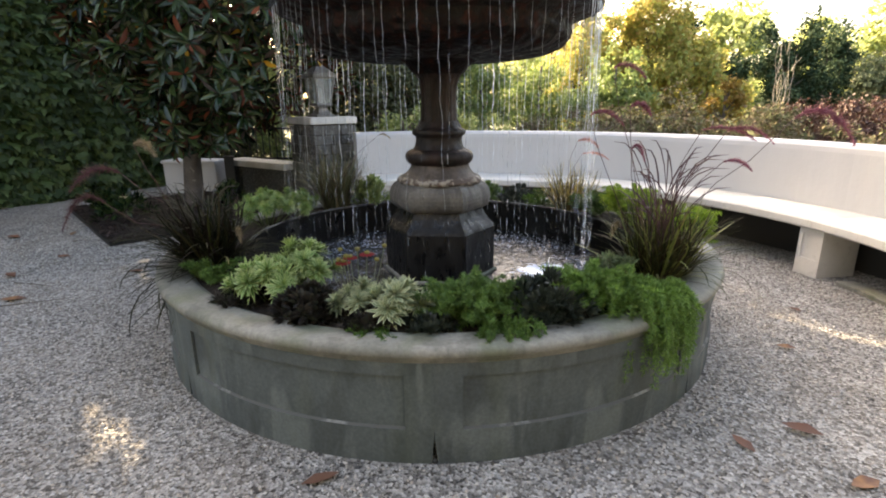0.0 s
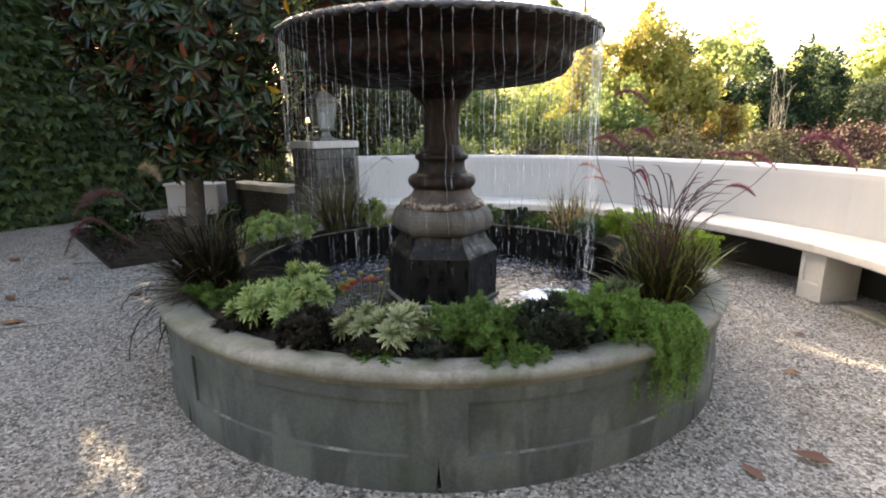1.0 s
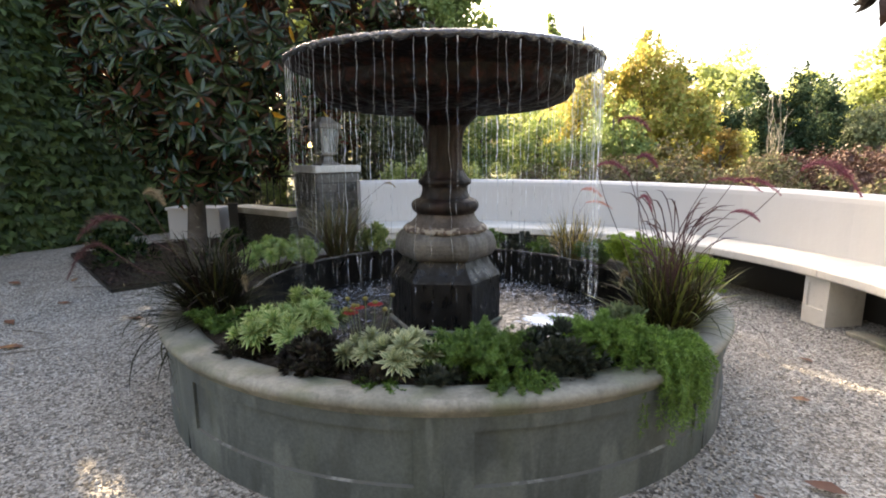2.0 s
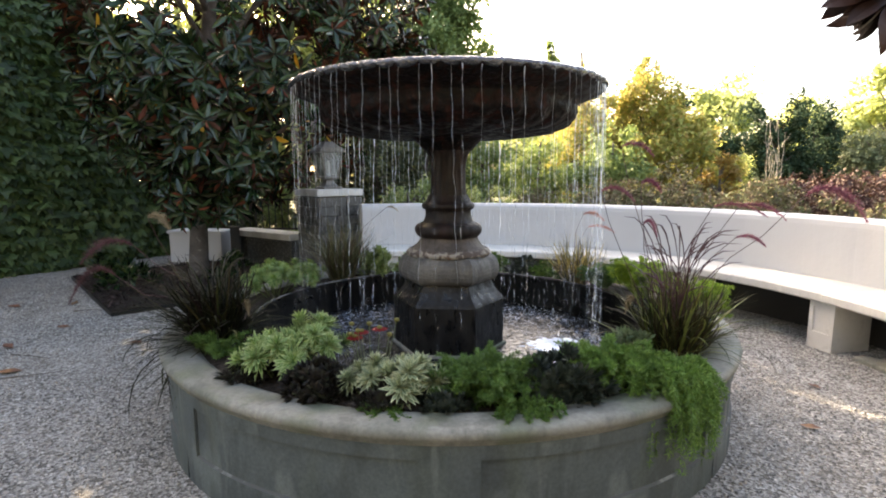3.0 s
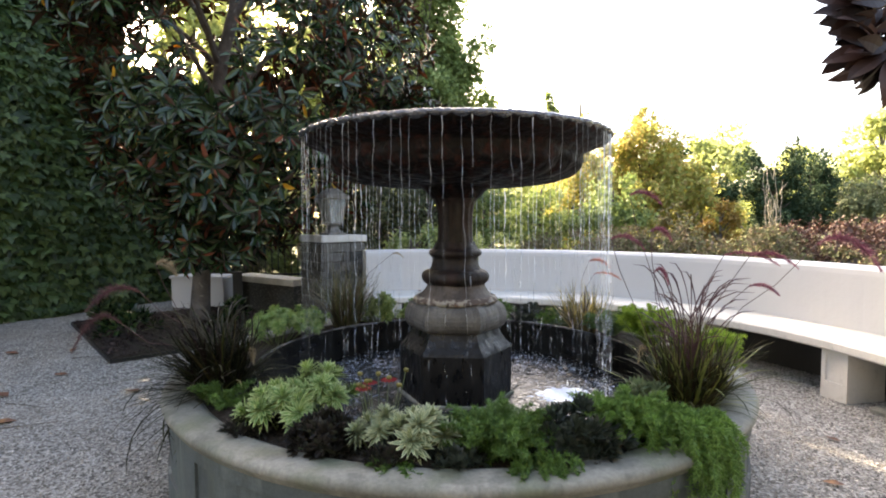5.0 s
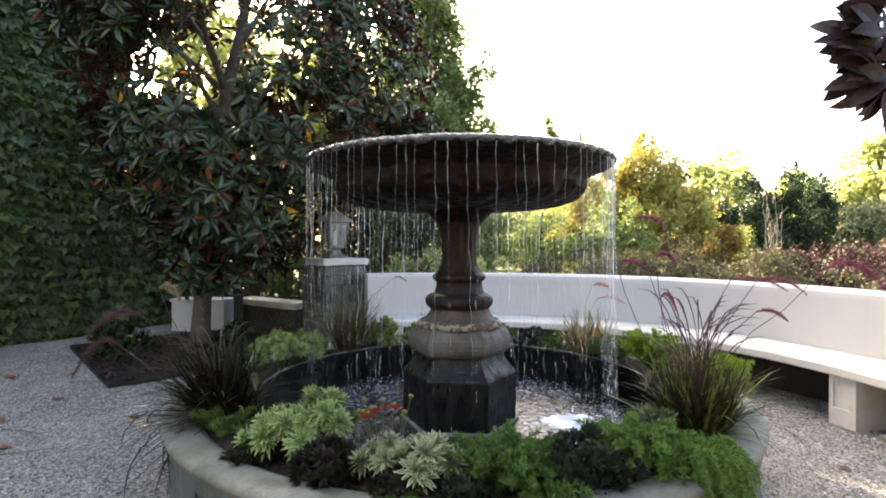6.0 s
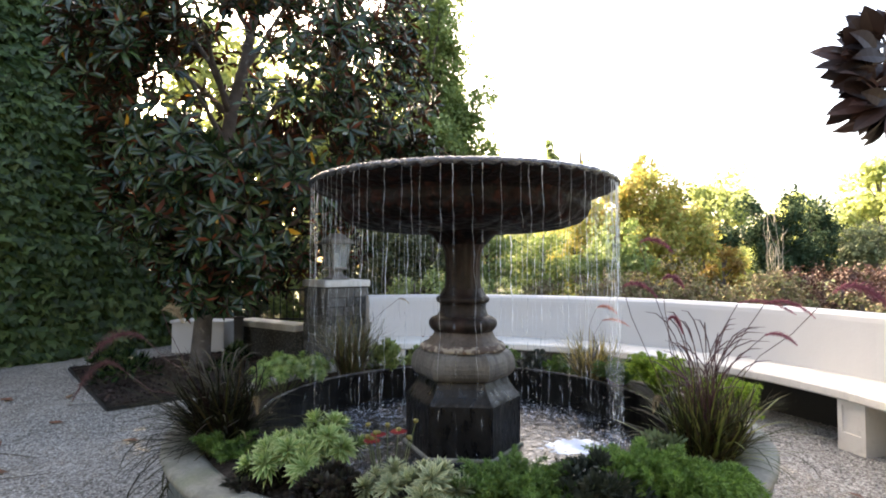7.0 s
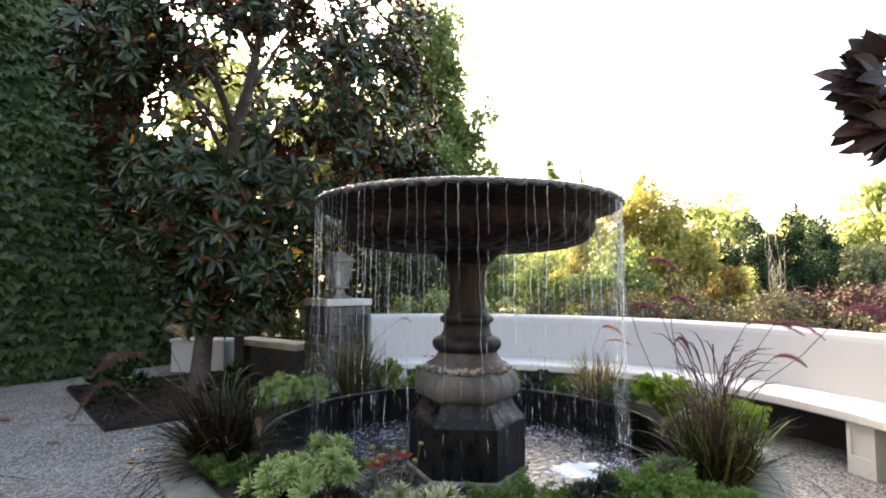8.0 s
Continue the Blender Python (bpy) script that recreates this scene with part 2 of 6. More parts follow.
LANTERN = k.m
k = Mat("lantern_glass", (0.8, 0.85, 0.85), 0.08)
k.set("Transmission Weight", 0.85)
GLASS = k.m
# pale speckles in the stone colour stand in for lit spray before the pier
k = Mat("stacked_stone", rough=0.85)
k.color(k.mix(k.grey(k.noise(34, 6, 0.7), 0, 0.8, 0.50, 0.66), k.ramp(k.node("ShaderNodeObjectInfo").outputs["Random"],
        [(0, (0.024, 0.024, 0.022)), (0.5, (0.045, 0.044, 0.040)), (1, (0.085, 0.082, 0.074))]), (0.17, 0.17, 0.16)))
k.bump(k.noise(25, 6), 0.6, 0.015)
FIELDSTONE = k.m
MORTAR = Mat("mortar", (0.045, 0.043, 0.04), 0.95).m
# kept dark so the added walls throw back little warm light
k = Mat("dark_plain_wall", rough=0.9)
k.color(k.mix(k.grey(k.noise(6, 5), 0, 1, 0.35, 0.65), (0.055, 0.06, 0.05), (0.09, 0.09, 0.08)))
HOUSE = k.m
# darker copy of the house wall: shade between the creeper leaves is painted in
k = Mat("shaded_wall_under_creeper", rough=0.95, spec=0.1)
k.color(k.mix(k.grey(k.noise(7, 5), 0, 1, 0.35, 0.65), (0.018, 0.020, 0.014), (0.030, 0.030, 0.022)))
CREEPER_SHADE = k.m
DOORWOOD = Mat("dark_door", (0.02, 0.018, 0.016), 0.5).m

# foliage
MAG_TOP = leaf_mat("magnolia_leaf_top", [(0.006, 0.019, 0.008), (0.014, 0.036, 0.014), (0.050, 0.080, 0.026), (0.011, 0.028, 0.009)], 0.22, 0.12, 0.4)
MAG_UNDER = leaf_mat("magnolia_leaf_underside", [(0.030, 0.020, 0.012), (0.034, 0.022, 0.013), (0.040, 0.022, 0.013), (0.09, 0.026, 0.013), (0.17, 0.045, 0.017)], 0.7, 0.0, 0.2)
MAG_OLD = leaf_mat("magnolia_leaf_yellow", [(0.55, 0.26, 0.02), (0.65, 0.40, 0.04)], 0.5, 0.3)
MAG_DARKRED = leaf_mat("magnolia_leaf_rust", [(0.010, 0.0050, 0.0045), (0.017, 0.0075, 0.006), (0.034, 0.012, 0.008)], 0.55, 0.03, 0.25)
IVY = leaf_mat("creeper_leaf", [(0.010, 0.025, 0.007), (0.028, 0.058, 0.016), (0.072, 0.112, 0.034), (0.018, 0.040, 0.012)], 0.5, 0.04, 0.3)
YELLOW_TREE = leaf_mat("autumn_yellow_leaf", [(0.22, 0.27, 0.07), (0.45, 0.44, 0.12), (0.50, 0.40, 0.11), (0.28, 0.33, 0.09), (0.40, 0.27, 0.09)], 0.6, 0.45)
OCHRE_TREE = leaf_mat("autumn_ochre_leaf", [(0.32, 0.34, 0.09), (0.42, 0.38, 0.11), (0.44, 0.30, 0.105), (0.28, 0.33, 0.09), (0.50, 0.48, 0.13)], 0.65, 0.45)
LIME_TREE = leaf_mat("lime_leaf", [(0.28, 0.33, 0.11), (0.42, 0.47, 0.17), (0.54, 0.56, 0.23)], 0.6, 0.45)
GREEN_TREE = leaf_mat("green_leaf", [(0.12, 0.18, 0.058), (0.185, 0.25, 0.082), (0.27, 0.33, 0.115)], 0.55, 0.45)
DEEP_TREE = leaf_mat("deep_green_leaf", [(0.024, 0.046, 0.026), (0.040, 0.068, 0.036), (0.070, 0.098, 0.052)], 0.85, 0.18, 0.1)
GREY_TREE = leaf_mat("grey_green_leaf", [(0.07, 0.095, 0.05), (0.11, 0.135, 0.075), (0.16, 0.17, 0.10)], 0.8, 0.25, 0.15)
SHADE_TREE = leaf_mat("shade_conifer_leaf", [(0.042, 0.060, 0.030), (0.078, 0.096, 0.046), (0.13, 0.145, 0.068)], 0.7, 0.32)
MAROON = leaf_mat("maroon_leaf", [(0.050, 0.022, 0.018), (0.080, 0.038, 0.029), (0.11, 0.062, 0.044)], 0.6, 0.2)
DRYSHRUB = leaf_mat("olive_shrub_leaf", [(0.10, 0.115, 0.055), (0.145, 0.15, 0.08), (0.17, 0.14, 0.09), (0.13, 0.10, 0.075)], 0.9, 0.08, 0.05)
ORANGE = leaf_mat("orange_shrub_leaf", [(0.22, 0.12, 0.03), (0.30, 0.20, 0.04), (0.16, 0.13, 0.03)], 0.6, 0.4)
EUPH = leaf_mat("spurge_green", [(0.065, 0.145, 0.032), (0.10, 0.20, 0.05), (0.15, 0.26, 0.07)], 0.55, 0.2)
EUPH_EDGE = leaf_mat("spurge_cream_edge", [(0.25, 0.35, 0.13), (0.36, 0.44, 0.20)], 0.6, 0.2)
EUPH2 = leaf_mat("spurge_grey_green", [(0.09, 0.14, 0.065), (0.13, 0.18, 0.09), (0.17, 0.22, 0.11)], 0.55, 0.2)
EUPH2_EDGE = leaf_mat("spurge_grey_edge", [(0.30, 0.34, 0.19), (0.40, 0.43, 0.26)], 0.6, 0.2)
FERN = leaf_mat("feather_fern", [(0.040, 0.095, 0.017), (0.072, 0.148, 0.030), (0.13, 0.22, 0.055)], 0.55, 0.3)
FERN_BRIGHT = leaf_mat("bright_feather_fern", [(0.060, 0.135, 0.022), (0.11, 0.21, 0.040), (0.185, 0.30, 0.075)], 0.55, 0.35)
FERN_LIME = leaf_mat("lime_feather", [(0.13, 0.24, 0.025), (0.20, 0.32, 0.035), (0.28, 0.38, 0.05)], 0.55, 0.4)
SEDUM = leaf_mat("pale_green_sedum", [(0.15, 0.23, 0.07), (0.22, 0.30, 0.10), (0.30, 0.36, 0.14)], 0.55, 0.3)
DARKSUCC = leaf_mat("blackish_leaf", [(0.014, 0.022, 0.016), (0.024, 0.034, 0.026), (0.035, 0.045, 0.035)], 0.45, 0.05)
BURG = leaf_mat("burgundy_leaf", [(0.013, 0.012, 0.011), (0.020, 0.016, 0.015), (0.020, 0.026, 0.016)], 0.5, 0.05)
GRASS_DARK = leaf_mat("purple_grass_blade", [(0.020, 0.026, 0.010), (0.040, 0.046, 0.016), (0.034, 0.022, 0.014), (0.075, 0.075, 0.028)], 0.7, 0.14, 0.12)
GRASS_BLACK = leaf_mat("blackish_grass_blade", [(0.009, 0.012, 0.007), (0.016, 0.020, 0.010), (0.016, 0.009, 0.010), (0.030, 0.034, 0.016)], 0.7, 0.06, 0.12)
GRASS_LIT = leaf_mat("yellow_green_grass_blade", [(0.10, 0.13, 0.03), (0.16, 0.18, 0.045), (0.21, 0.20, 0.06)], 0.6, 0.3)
GRASS_OLIVE = leaf_mat("olive_grass_blade", [(0.05, 0.065, 0.025), (0.08, 0.085, 0.035), (0.12, 0.11, 0.05), (0.06, 0.035, 0.03)], 0.5, 0.25)
GRASS_GOLD = leaf_mat("gold_grass_blade", [(0.24, 0.19, 0.05), (0.40, 0.31, 0.09), (0.09, 0.085, 0.03), (0.06, 0.045, 0.03)], 0.6, 0.35)
PLUME = leaf_mat("purple_plume_hair", [(0.14, 0.034, 0.060), (0.25, 0.07, 0.11), (0.40, 0.17, 0.205)], 0.7, 0.4)
PLUME_DUSK = leaf_mat("dusky_plume_hair", [(0.07, 0.028, 0.034), (0.10, 0.045, 0.05), (0.14, 0.07, 0.07)], 0.8, 0.3)
PLUME_PINK = leaf_mat("pink_plume_hair", [(0.50, 0.16, 0.14), (0.60, 0.30, 0.22)], 0.7, 0.4)
PLUME_TAN = leaf_mat("tan_plume_hair", [(0.24, 0.19, 0.12), (0.34, 0.28, 0.18)], 0.8, 0.35)
STEM = Mat("green_stem", (0.06, 0.09, 0.03), 0.6).m
STEM_DARK = Mat("dark_stem", (0.026, 0.024, 0.014), 0.6).m
STEM_RED = Mat("purple_stem", (0.06, 0.022, 0.028), 0.5).m
PETAL = Mat("crimson_petal", (0.10, 0.002, 0.004), 0.7, spec=0.2).m
SEEDHEAD = Mat("mustard_seedhead", (0.11, 0.10, 0.022), 0.8).m
k = Mat("dry_fallen_leaf", rough=0.7)
k.color(k.mix(k.grey(k.noise(12, 4), 0, 1, 0.35, 0.65), k.ramp(k.node("ShaderNodeObjectInfo").outputs["Random"],
        [(0, (0.10, 0.045, 0.025)), (0.5, (0.20, 0.075, 0.035)), (1, (0.26, 0.13, 0.05))]), (0.11, 0.05, 0.03)))
DRYLEAF = k.m


# ---- ways of building ----
def mesh_of(name, verts, faces, mats, index=None, smooth=False):
    me = bpy.data.meshes.new(name)
    me.from_pydata([tuple(v) for v in verts], [], [tuple(int(i) for i in f) for f in faces])
    for m in mats if isinstance(mats, (list, tuple)) else [mats]:
        me.materials.append(m)
    if index is not None:
        me.polygons.foreach_set("material_index", np.asarray(index, dtype=np.int32))
    if smooth:
        me.polygons.foreach_set("use_smooth", np.ones(len(me.polygons), dtype=bool))
    me.update()
    return me


def thing(name, label, category, group="", kind="", at=(0, 0, 0), turn=0.0):
    ob = new(name)
    ob.empty_display_size = 0.1
    ob.location = at
    ob.rotation_euler = (0, 0, radians(turn))
    return tagged(ob, label, category, group, kind)


def part(name, me, parent, label="", kind=""):
    ob = new(name, me)
    ob.parent = parent
    return tagged(ob, label, kind=kind)


def solo(name, me, label, category, group="", kind="", at=(0, 0, 0)):
    ob = new(name, me)
    ob.location = at
    return tagged(ob, label, category, group, kind)


def bm_mesh(name, bm, mat, smooth=False):
    bmesh.ops.recalc_face_normals(bm, faces=bm.faces)
    me = bpy.data.meshes.new(name)
    bm.to_mesh(me)
    bm.free()
    for m in mat if isinstance(mat, (list, tuple)) else [mat]:
        me.materials.append(m)
    if smooth:
        me.polygons.foreach_set("use_smooth", np.ones(len(me.polygons), dtype=bool))
    return me


def box(name, sx, sy, sz, mat, at=(0, 0, 0), bevel=0.01, turn=0.0, taper=1.0):
    """A bevelled block that stands on at; taper narrows its top."""
    bm = bmesh.new()
    bmesh.ops.create_cube(bm, size=1.0)
    for v in bm.verts:
        k_ = taper if v.co.z > 0 else 1.0
        v.co = Vector((v.co.x * sx * k_, v.co.y * sy * k_, (v.co.z + 0.5) * sz))
    if bevel:
        bmesh.ops.bevel(bm, geom=list(bm.edges), offset=bevel, segments=2, affect="EDGES", clamp_overlap=True)
    bmesh.ops.transform(bm, matrix=pose(*at, 0, 0, turn), verts=bm.verts)
    return bm_mesh(name, bm, mat)


def lathe(profile, n=96, a0=0.0, a1=360.0, closed=False, wobble=0.0):
    """Turn a profile of (r, z) round the z axis; closed joins its last point to its first and caps the ends of an arc."""
    full = abs(a1 - a0 - 360) < 1e-6
    cols = n if full else n + 1
    m = len(profile)
    verts = []
    for i in range(cols):
        a = radians(a0 + (a1 - a0) * i / n)
        for r, z in profile:
            d = wobble * noise.noise((r * 9 * math.cos(a), r * 9 * math.sin(a), z * 9)) if wobble else 0.0
            verts.append(((r + d) * math.cos(a), (r + d) * math.sin(a), z + d * 0.5))
    faces = []
    for i in range(n):
        j = (i + 1) % cols
        for q in range(m if closed else m - 1):
            w = (q + 1) % m
            faces.append((i * m + q, j * m + q, j * m + w, i * m + w))
    if closed and not full:
        faces.append(tuple(range(m)))
        faces.append(tuple((cols - 1) * m + q for q in reversed(range(m))))
    return verts, faces


def polar(r, deg, z=0.0):
    return (r * math.cos(radians(deg)), r * math.sin(radians(deg)), z)


def tube(points, radii, sides=6):
    """A tapering tube along points."""
    pts = [Vector(p) for p in points]
    verts, faces = [], []
    up = Vector((0.31, 0.17, 0.93))
    for i, p in enumerate(pts):
        d = (pts[min(i + 1, len(pts) - 1)] - pts[max(i - 1, 0)]).normalized()
        a = d.cross(up)
        if a.length < 0.05:
            a = d.cross(Vector((1, 0, 0)))
        a.normalize()
        b = d.cross(a)
        for s in range(sides):
            w = 2 * math.pi * s / sides
            verts.append(p + (a * math.cos(w) + b * math.sin(w)) * radii[i])
    for i in range(len(pts) - 1):
        for s in range(sides):
            t = (s + 1) % sides
            faces.append((i * sides + s, i * sides + t, (i + 1) * sides + t, (i + 1) * sides + s))
    faces.append(tuple(range(sides))[::-1])
    faces.append(tuple((len(pts) - 1) * sides + s for s in range(sides)))
    return verts, faces


def joined(pieces):
    verts, faces = [], []
    for v, f in pieces:
        o = len(verts)
        verts.extend(v)
        faces.extend(tuple(i + o for i in q) for q in f)
    return verts, faces


# leaf outlines: x across, y along, z out of the blade; all of length and width 1
MAGLEAF = (np.array([(0, 0, 0), (-0.5, 0.36, 0.20), (0, 0.40, -0.06), (0.5, 0.36, 0.20), (-0.42, 0.72, 0.10), (0, 0.74, -0.12), (0.42, 0.72, 0.10), (0, 1, -0.34)]),
           [(0, 2, 1), (0, 3, 2), (1, 2, 5, 4), (2, 3, 6, 5), (4, 5, 7), (5, 6, 7)])
BROAD_RISE = [(0.0, 0.0, 0.0), (0.14, 0.20, 0.05), (0.30, 0.40, 0.10), (0.48, 0.50, 0.13), (0.66, 0.46, 0.11), (0.82, 0.31, 0.05), (0.93, 0.13, -0.06), (1.0, 0.0, -0.16)]
BROAD = (np.array([(side * w, y, z - 0.55 * y * y * 0.4 - (0.16 * w if side == 0 else 0)) for y, w, z in BROAD_RISE for side in (-1, 0, 1)]),
         [(3 * i + j, 3 * i + j + 1, 3 * i + j + 4, 3 * i + j + 3) for i in range(7) for j in range(2)])
OVATE = (np.array([(0, 0, 0), (-0.5, 0.38, 0.10), (0, 0.42, -0.03), (0.5, 0.38, 0.10), (-0.36, 0.74, 0.06), (0, 0.74, -0.05), (0.36, 0.74, 0.06), (0, 1, -0.10)]),
         [(0, 2, 1), (0, 3, 2), (1, 2, 5, 4), (2, 3, 6, 5), (4, 5, 7), (5, 6, 7)])
SMALL = (np.array([(0, 0, 0), (-0.5, 0.5, 0.08), (0, 0.55, -0.05), (0.5, 0.5, 0.08), (0, 1, -0.06)]),
         [(0, 2, 1), (0, 3, 2), (1, 2, 4), (2, 3, 4)])
LOBED = (np.array([(0, 0, 0), (-0.36, -0.12, 0), (-0.52, 0.34, 0.05), (-0.24, 0.46, 0), (0, 0.98, -0.10), (0.24, 0.46, 0), (0.52, 0.34, 0.05), (0.36, -0.12, 0), (0, 0.35, 0.04)]),
         [(8, 0, 1, 2), (8, 2, 3), (8, 3, 4), (8, 4, 5), (8, 5, 6), (8, 6, 7, 0)])
NEEDLE = (np.array([(-0.5, 0, 0), (0.5, 0, 0), (0, 1, -0.15)]), [(0, 1, 2)])
STRAP = (np.array([(-0.25, 0, 0), (0.25, 0, 0), (-0.5, 0.55, 0.05), (0.5, 0.55, 0.05), (0, 1, -0.08)]), [(0, 1, 3, 2), (2, 3, 4)])
EDGED = (np.array([(-0.22, 0, 0), (0.22, 0, 0), (-0.5, 0.6, 0.06), (-0.30, 0.6, 0.0), (0.30, 0.6, 0.0), (0.5, 0.6, 0.06), (0, 0.88, -0.03), (0, 1, -0.06), (-0.1, 0, 0), (0.1, 0, 0)]),
         [(8, 9, 4, 3), (3, 4, 6), (0, 8, 3, 2), (9, 1, 5, 4), (2, 3, 6, 7), (4, 5, 7, 6)])
EDGED_SLOTS = [0, 0, 1, 1, 1, 1]


def unit(v):
    return v / np.maximum(np.linalg.norm(v, axis=-1, keepdims=True), 1e-9)


def leaves(P, D, N, L, W, shape):
    """Vertices and faces of many leaves: P where each starts, D where it points, N where its face looks."""
    P, D, N = np.asarray(P, float), unit(np.asarray(D, float)), np.asarray(N, float)
    X = unit(np.cross(D, N))
    Z = np.cross(X, D)
    L = np.broadcast_to(np.asarray(L, float), (len(P),))[:, None, None]
    W = np.broadcast_to(np.asarray(W, float), (len(P),))[:, None, None]
    t, fs = shape
    V = P[:, None] + X[:, None] * t[None, :, 0:1] * W + D[:, None] * t[None, :, 1:2] * L + Z[:, None] * t[None, :, 2:3] * W
    m = len(t)
    base = np.arange(len(P)) * m
    faces = [tuple(b + i for i in f) for b in base.tolist() for f in fs]
    return V.reshape(-1, 3), faces


def leaf_mesh(name, P, D, N, L, W, shape, mats, slots=None):
    V, F = leaves(P, D, N, L, W, shape)
    idx = None if slots is None else np.tile(np.asarray(slots, dtype=np.int32), len(P))
    return mesh_of(name, V, F, mats, idx)


def rand_dirs(rng, n):
    return unit(rng.normal(size=(n, 3)))


def blades(rng, n, length, width, seg=7, base=0.07, rise=(48, 86), bend=(35, 135), lean=None, twist=0.35):
    """Arching grass blades from one clump: each leaves the ground at an angle of rise and bends over by bend degrees along its length."""
    verts, faces = [], []
    for _ in range(n):
        a = rng.uniform(0, 2 * math.pi)
        p = np.array([math.cos(a), math.sin(a), 0.0]) * base * math.sqrt(rng.uniform(0, 1))
        a += rng.normal(0, 0.5)
        el = radians(rng.uniform(*rise))
        total = radians(rng.uniform(*bend))
        ln = length * rng.uniform(0.45, 1.1)
        w = width * rng.uniform(0.6, 1.25)
        turn = rng.normal(0, twist)
        o = len(verts)
        for q in range(seg + 1):
            u = q / seg
            side = np.array([-math.sin(a), math.cos(a), 0.0])
            ww = w * min(1.0, 0.55 + 2 * u) * (1 - u) ** 0.55 * 0.5 + 0.0003
            c = p if lean is None else p + np.asarray(lean) * u * u
            verts.append(c - side * ww)
            verts.append(c + side * ww)
            e = el - total * u ** 1.4
            p = p + np.array([math.cos(a) * math.cos(e), math.sin(a) * math.cos(e), math.sin(e)]) * ln / seg
            a += turn / seg
        for q in range(seg):
            b = o + 2 * q
            faces.append((b, b + 1, b + 3, b + 2))
    return verts, faces


def arc_points(start, rise, over, n=12, tip=0.35):
    """A stalk that rises from start and bows over: rise is its height, over the way and distance its tip goes."""
    out = []
    for i in range(n + 1):
        u = i / n
        out.append((start[0] + over[0] * u ** 2.2, start[1] + over[1] * u ** 2.2, start[2] + rise * (1.5 * u - 0.5 * u ** 3) - tip * rise * max(0, u - 0.72) ** 2 * 6))
    return out


def plume_hairs(rng, pts, fat, n=420):
    """Bristles of a seed plume along pts."""
    pts = np.asarray(pts)
    k_ = rng.uniform(0, len(pts) - 1.001, n)
    i = k_.astype(int)
    f_ = (k_ - i)[:, None]
    P = pts[i] * (1 - f_) + pts[i + 1] * f_
    along = unit(pts[i + 1] - pts[i])
    u = k_ / (len(pts) - 1)
    D = along * 1.1 + rand_dirs(rng, n)
    ln = fat * (0.35 + 1.1 * np.sin(np.pi * np.clip(u * 0.9 + 0.07, 0, 1)))
    return leaves(P, D, rand_dirs(rng, n), ln, 0.0016, NEEDLE)


# spots where the sun finds a way down between the leaves, and how wide the way is
SUN_WAY = np.array([math.cos(radians(SUN_AZ)) * math.cos(radians(SUN_EL)), math.sin(radians(SUN_AZ)) * math.cos(radians(SUN_EL)), math.sin(radians(SUN_EL))])
DAPPLES = [((-1.45, -1.39, 0.0), 0.05, 0.17), ((-1.23, -1.57, 0.0), 0.08, 0.14), ((0.67, -0.05, 0.25), 0.16, 0.16), ((2.30, -0.50, 0.0), 0.050, 0.60), ((2.27, 0.12, 0.0), 0.030, 0.24), ((1.39, -0.90, 0.49), 0.05, 0.16), ((1.65, -0.57, 0.0), 0.02, 0.06)]


def out_of_sun_gaps(P, more=0.0):
    """True for the points that leave the gaps in the leaves open; each gap is a spot on the ground, its half width and half length."""
    ok = np.ones(len(P), bool)
    across, along = np.array([math.sin(radians(SUN_AZ)), -math.cos(radians(SUN_AZ))]), np.array([math.cos(radians(SUN_AZ)), math.sin(radians(SUN_AZ))])
    for (x, y, z), wide, long in DAPPLES:
        g = P[:, :2] - SUN_WAY[:2] * ((P[:, 2] - z) / SUN_WAY[2])[:, None] - np.array([x, y])
        ok &= ((g @ across) / (wide + more)) ** 2 + ((g @ along) / (long + more * 2)) ** 2 > 1
    return ok


# ---- ground ----
def patch(name, x0, x1, y0, y1, nx, ny, z, mat):
    xs, ys = np.linspace(x0, x1, nx + 1), np.linspace(y0, y1, ny + 1)
    V = [(x, y, z + (0.012 * noise.noise((x * 1.1, y * 1.1, 3)) if abs(x) < 9 and abs(y) < 9 else 0)) for y in ys for x in xs]
    F = [(j * (nx + 1) + i, j * (nx + 1) + i + 1, (j + 1) * (nx + 1) + i + 1, (j + 1) * (nx + 1) + i) for j in range(ny) for i in range(nx)]
    return mesh_of(name, V, F, mat, smooth=True)


def ground_sheet():
    """One sheet to the horizon, fine near the fountain."""
    a = [-600, -200, -80, -40, -20, -12] + list(np.arange(-9, 9.01, 0.25)) + [12, 20, 40, 80, 200, 600]
    V, F = [], []
    n = len(a)
    for y in a:
        for x in a:
            near = abs(x) <= 9 and abs(y) <= 9
            V.append((x, y, 0.012 * noise.noise((x * 1.1, y * 1.1, 3)) if near else 0.0))
    for j in range(n - 1):
        for i in range(n - 1):
            F.append((j * n + i, j * n + i + 1, (j + 1) * n + i + 1, (j + 1) * n + i))
    me = mesh_of("ground", V, F, GRAVEL, smooth=True)
    return solo("ground", me, "pale crushed limestone gravel of the courtyard", "gravel", kind="structure")


ground_sheet()
rng = np.random.default_rng(11)


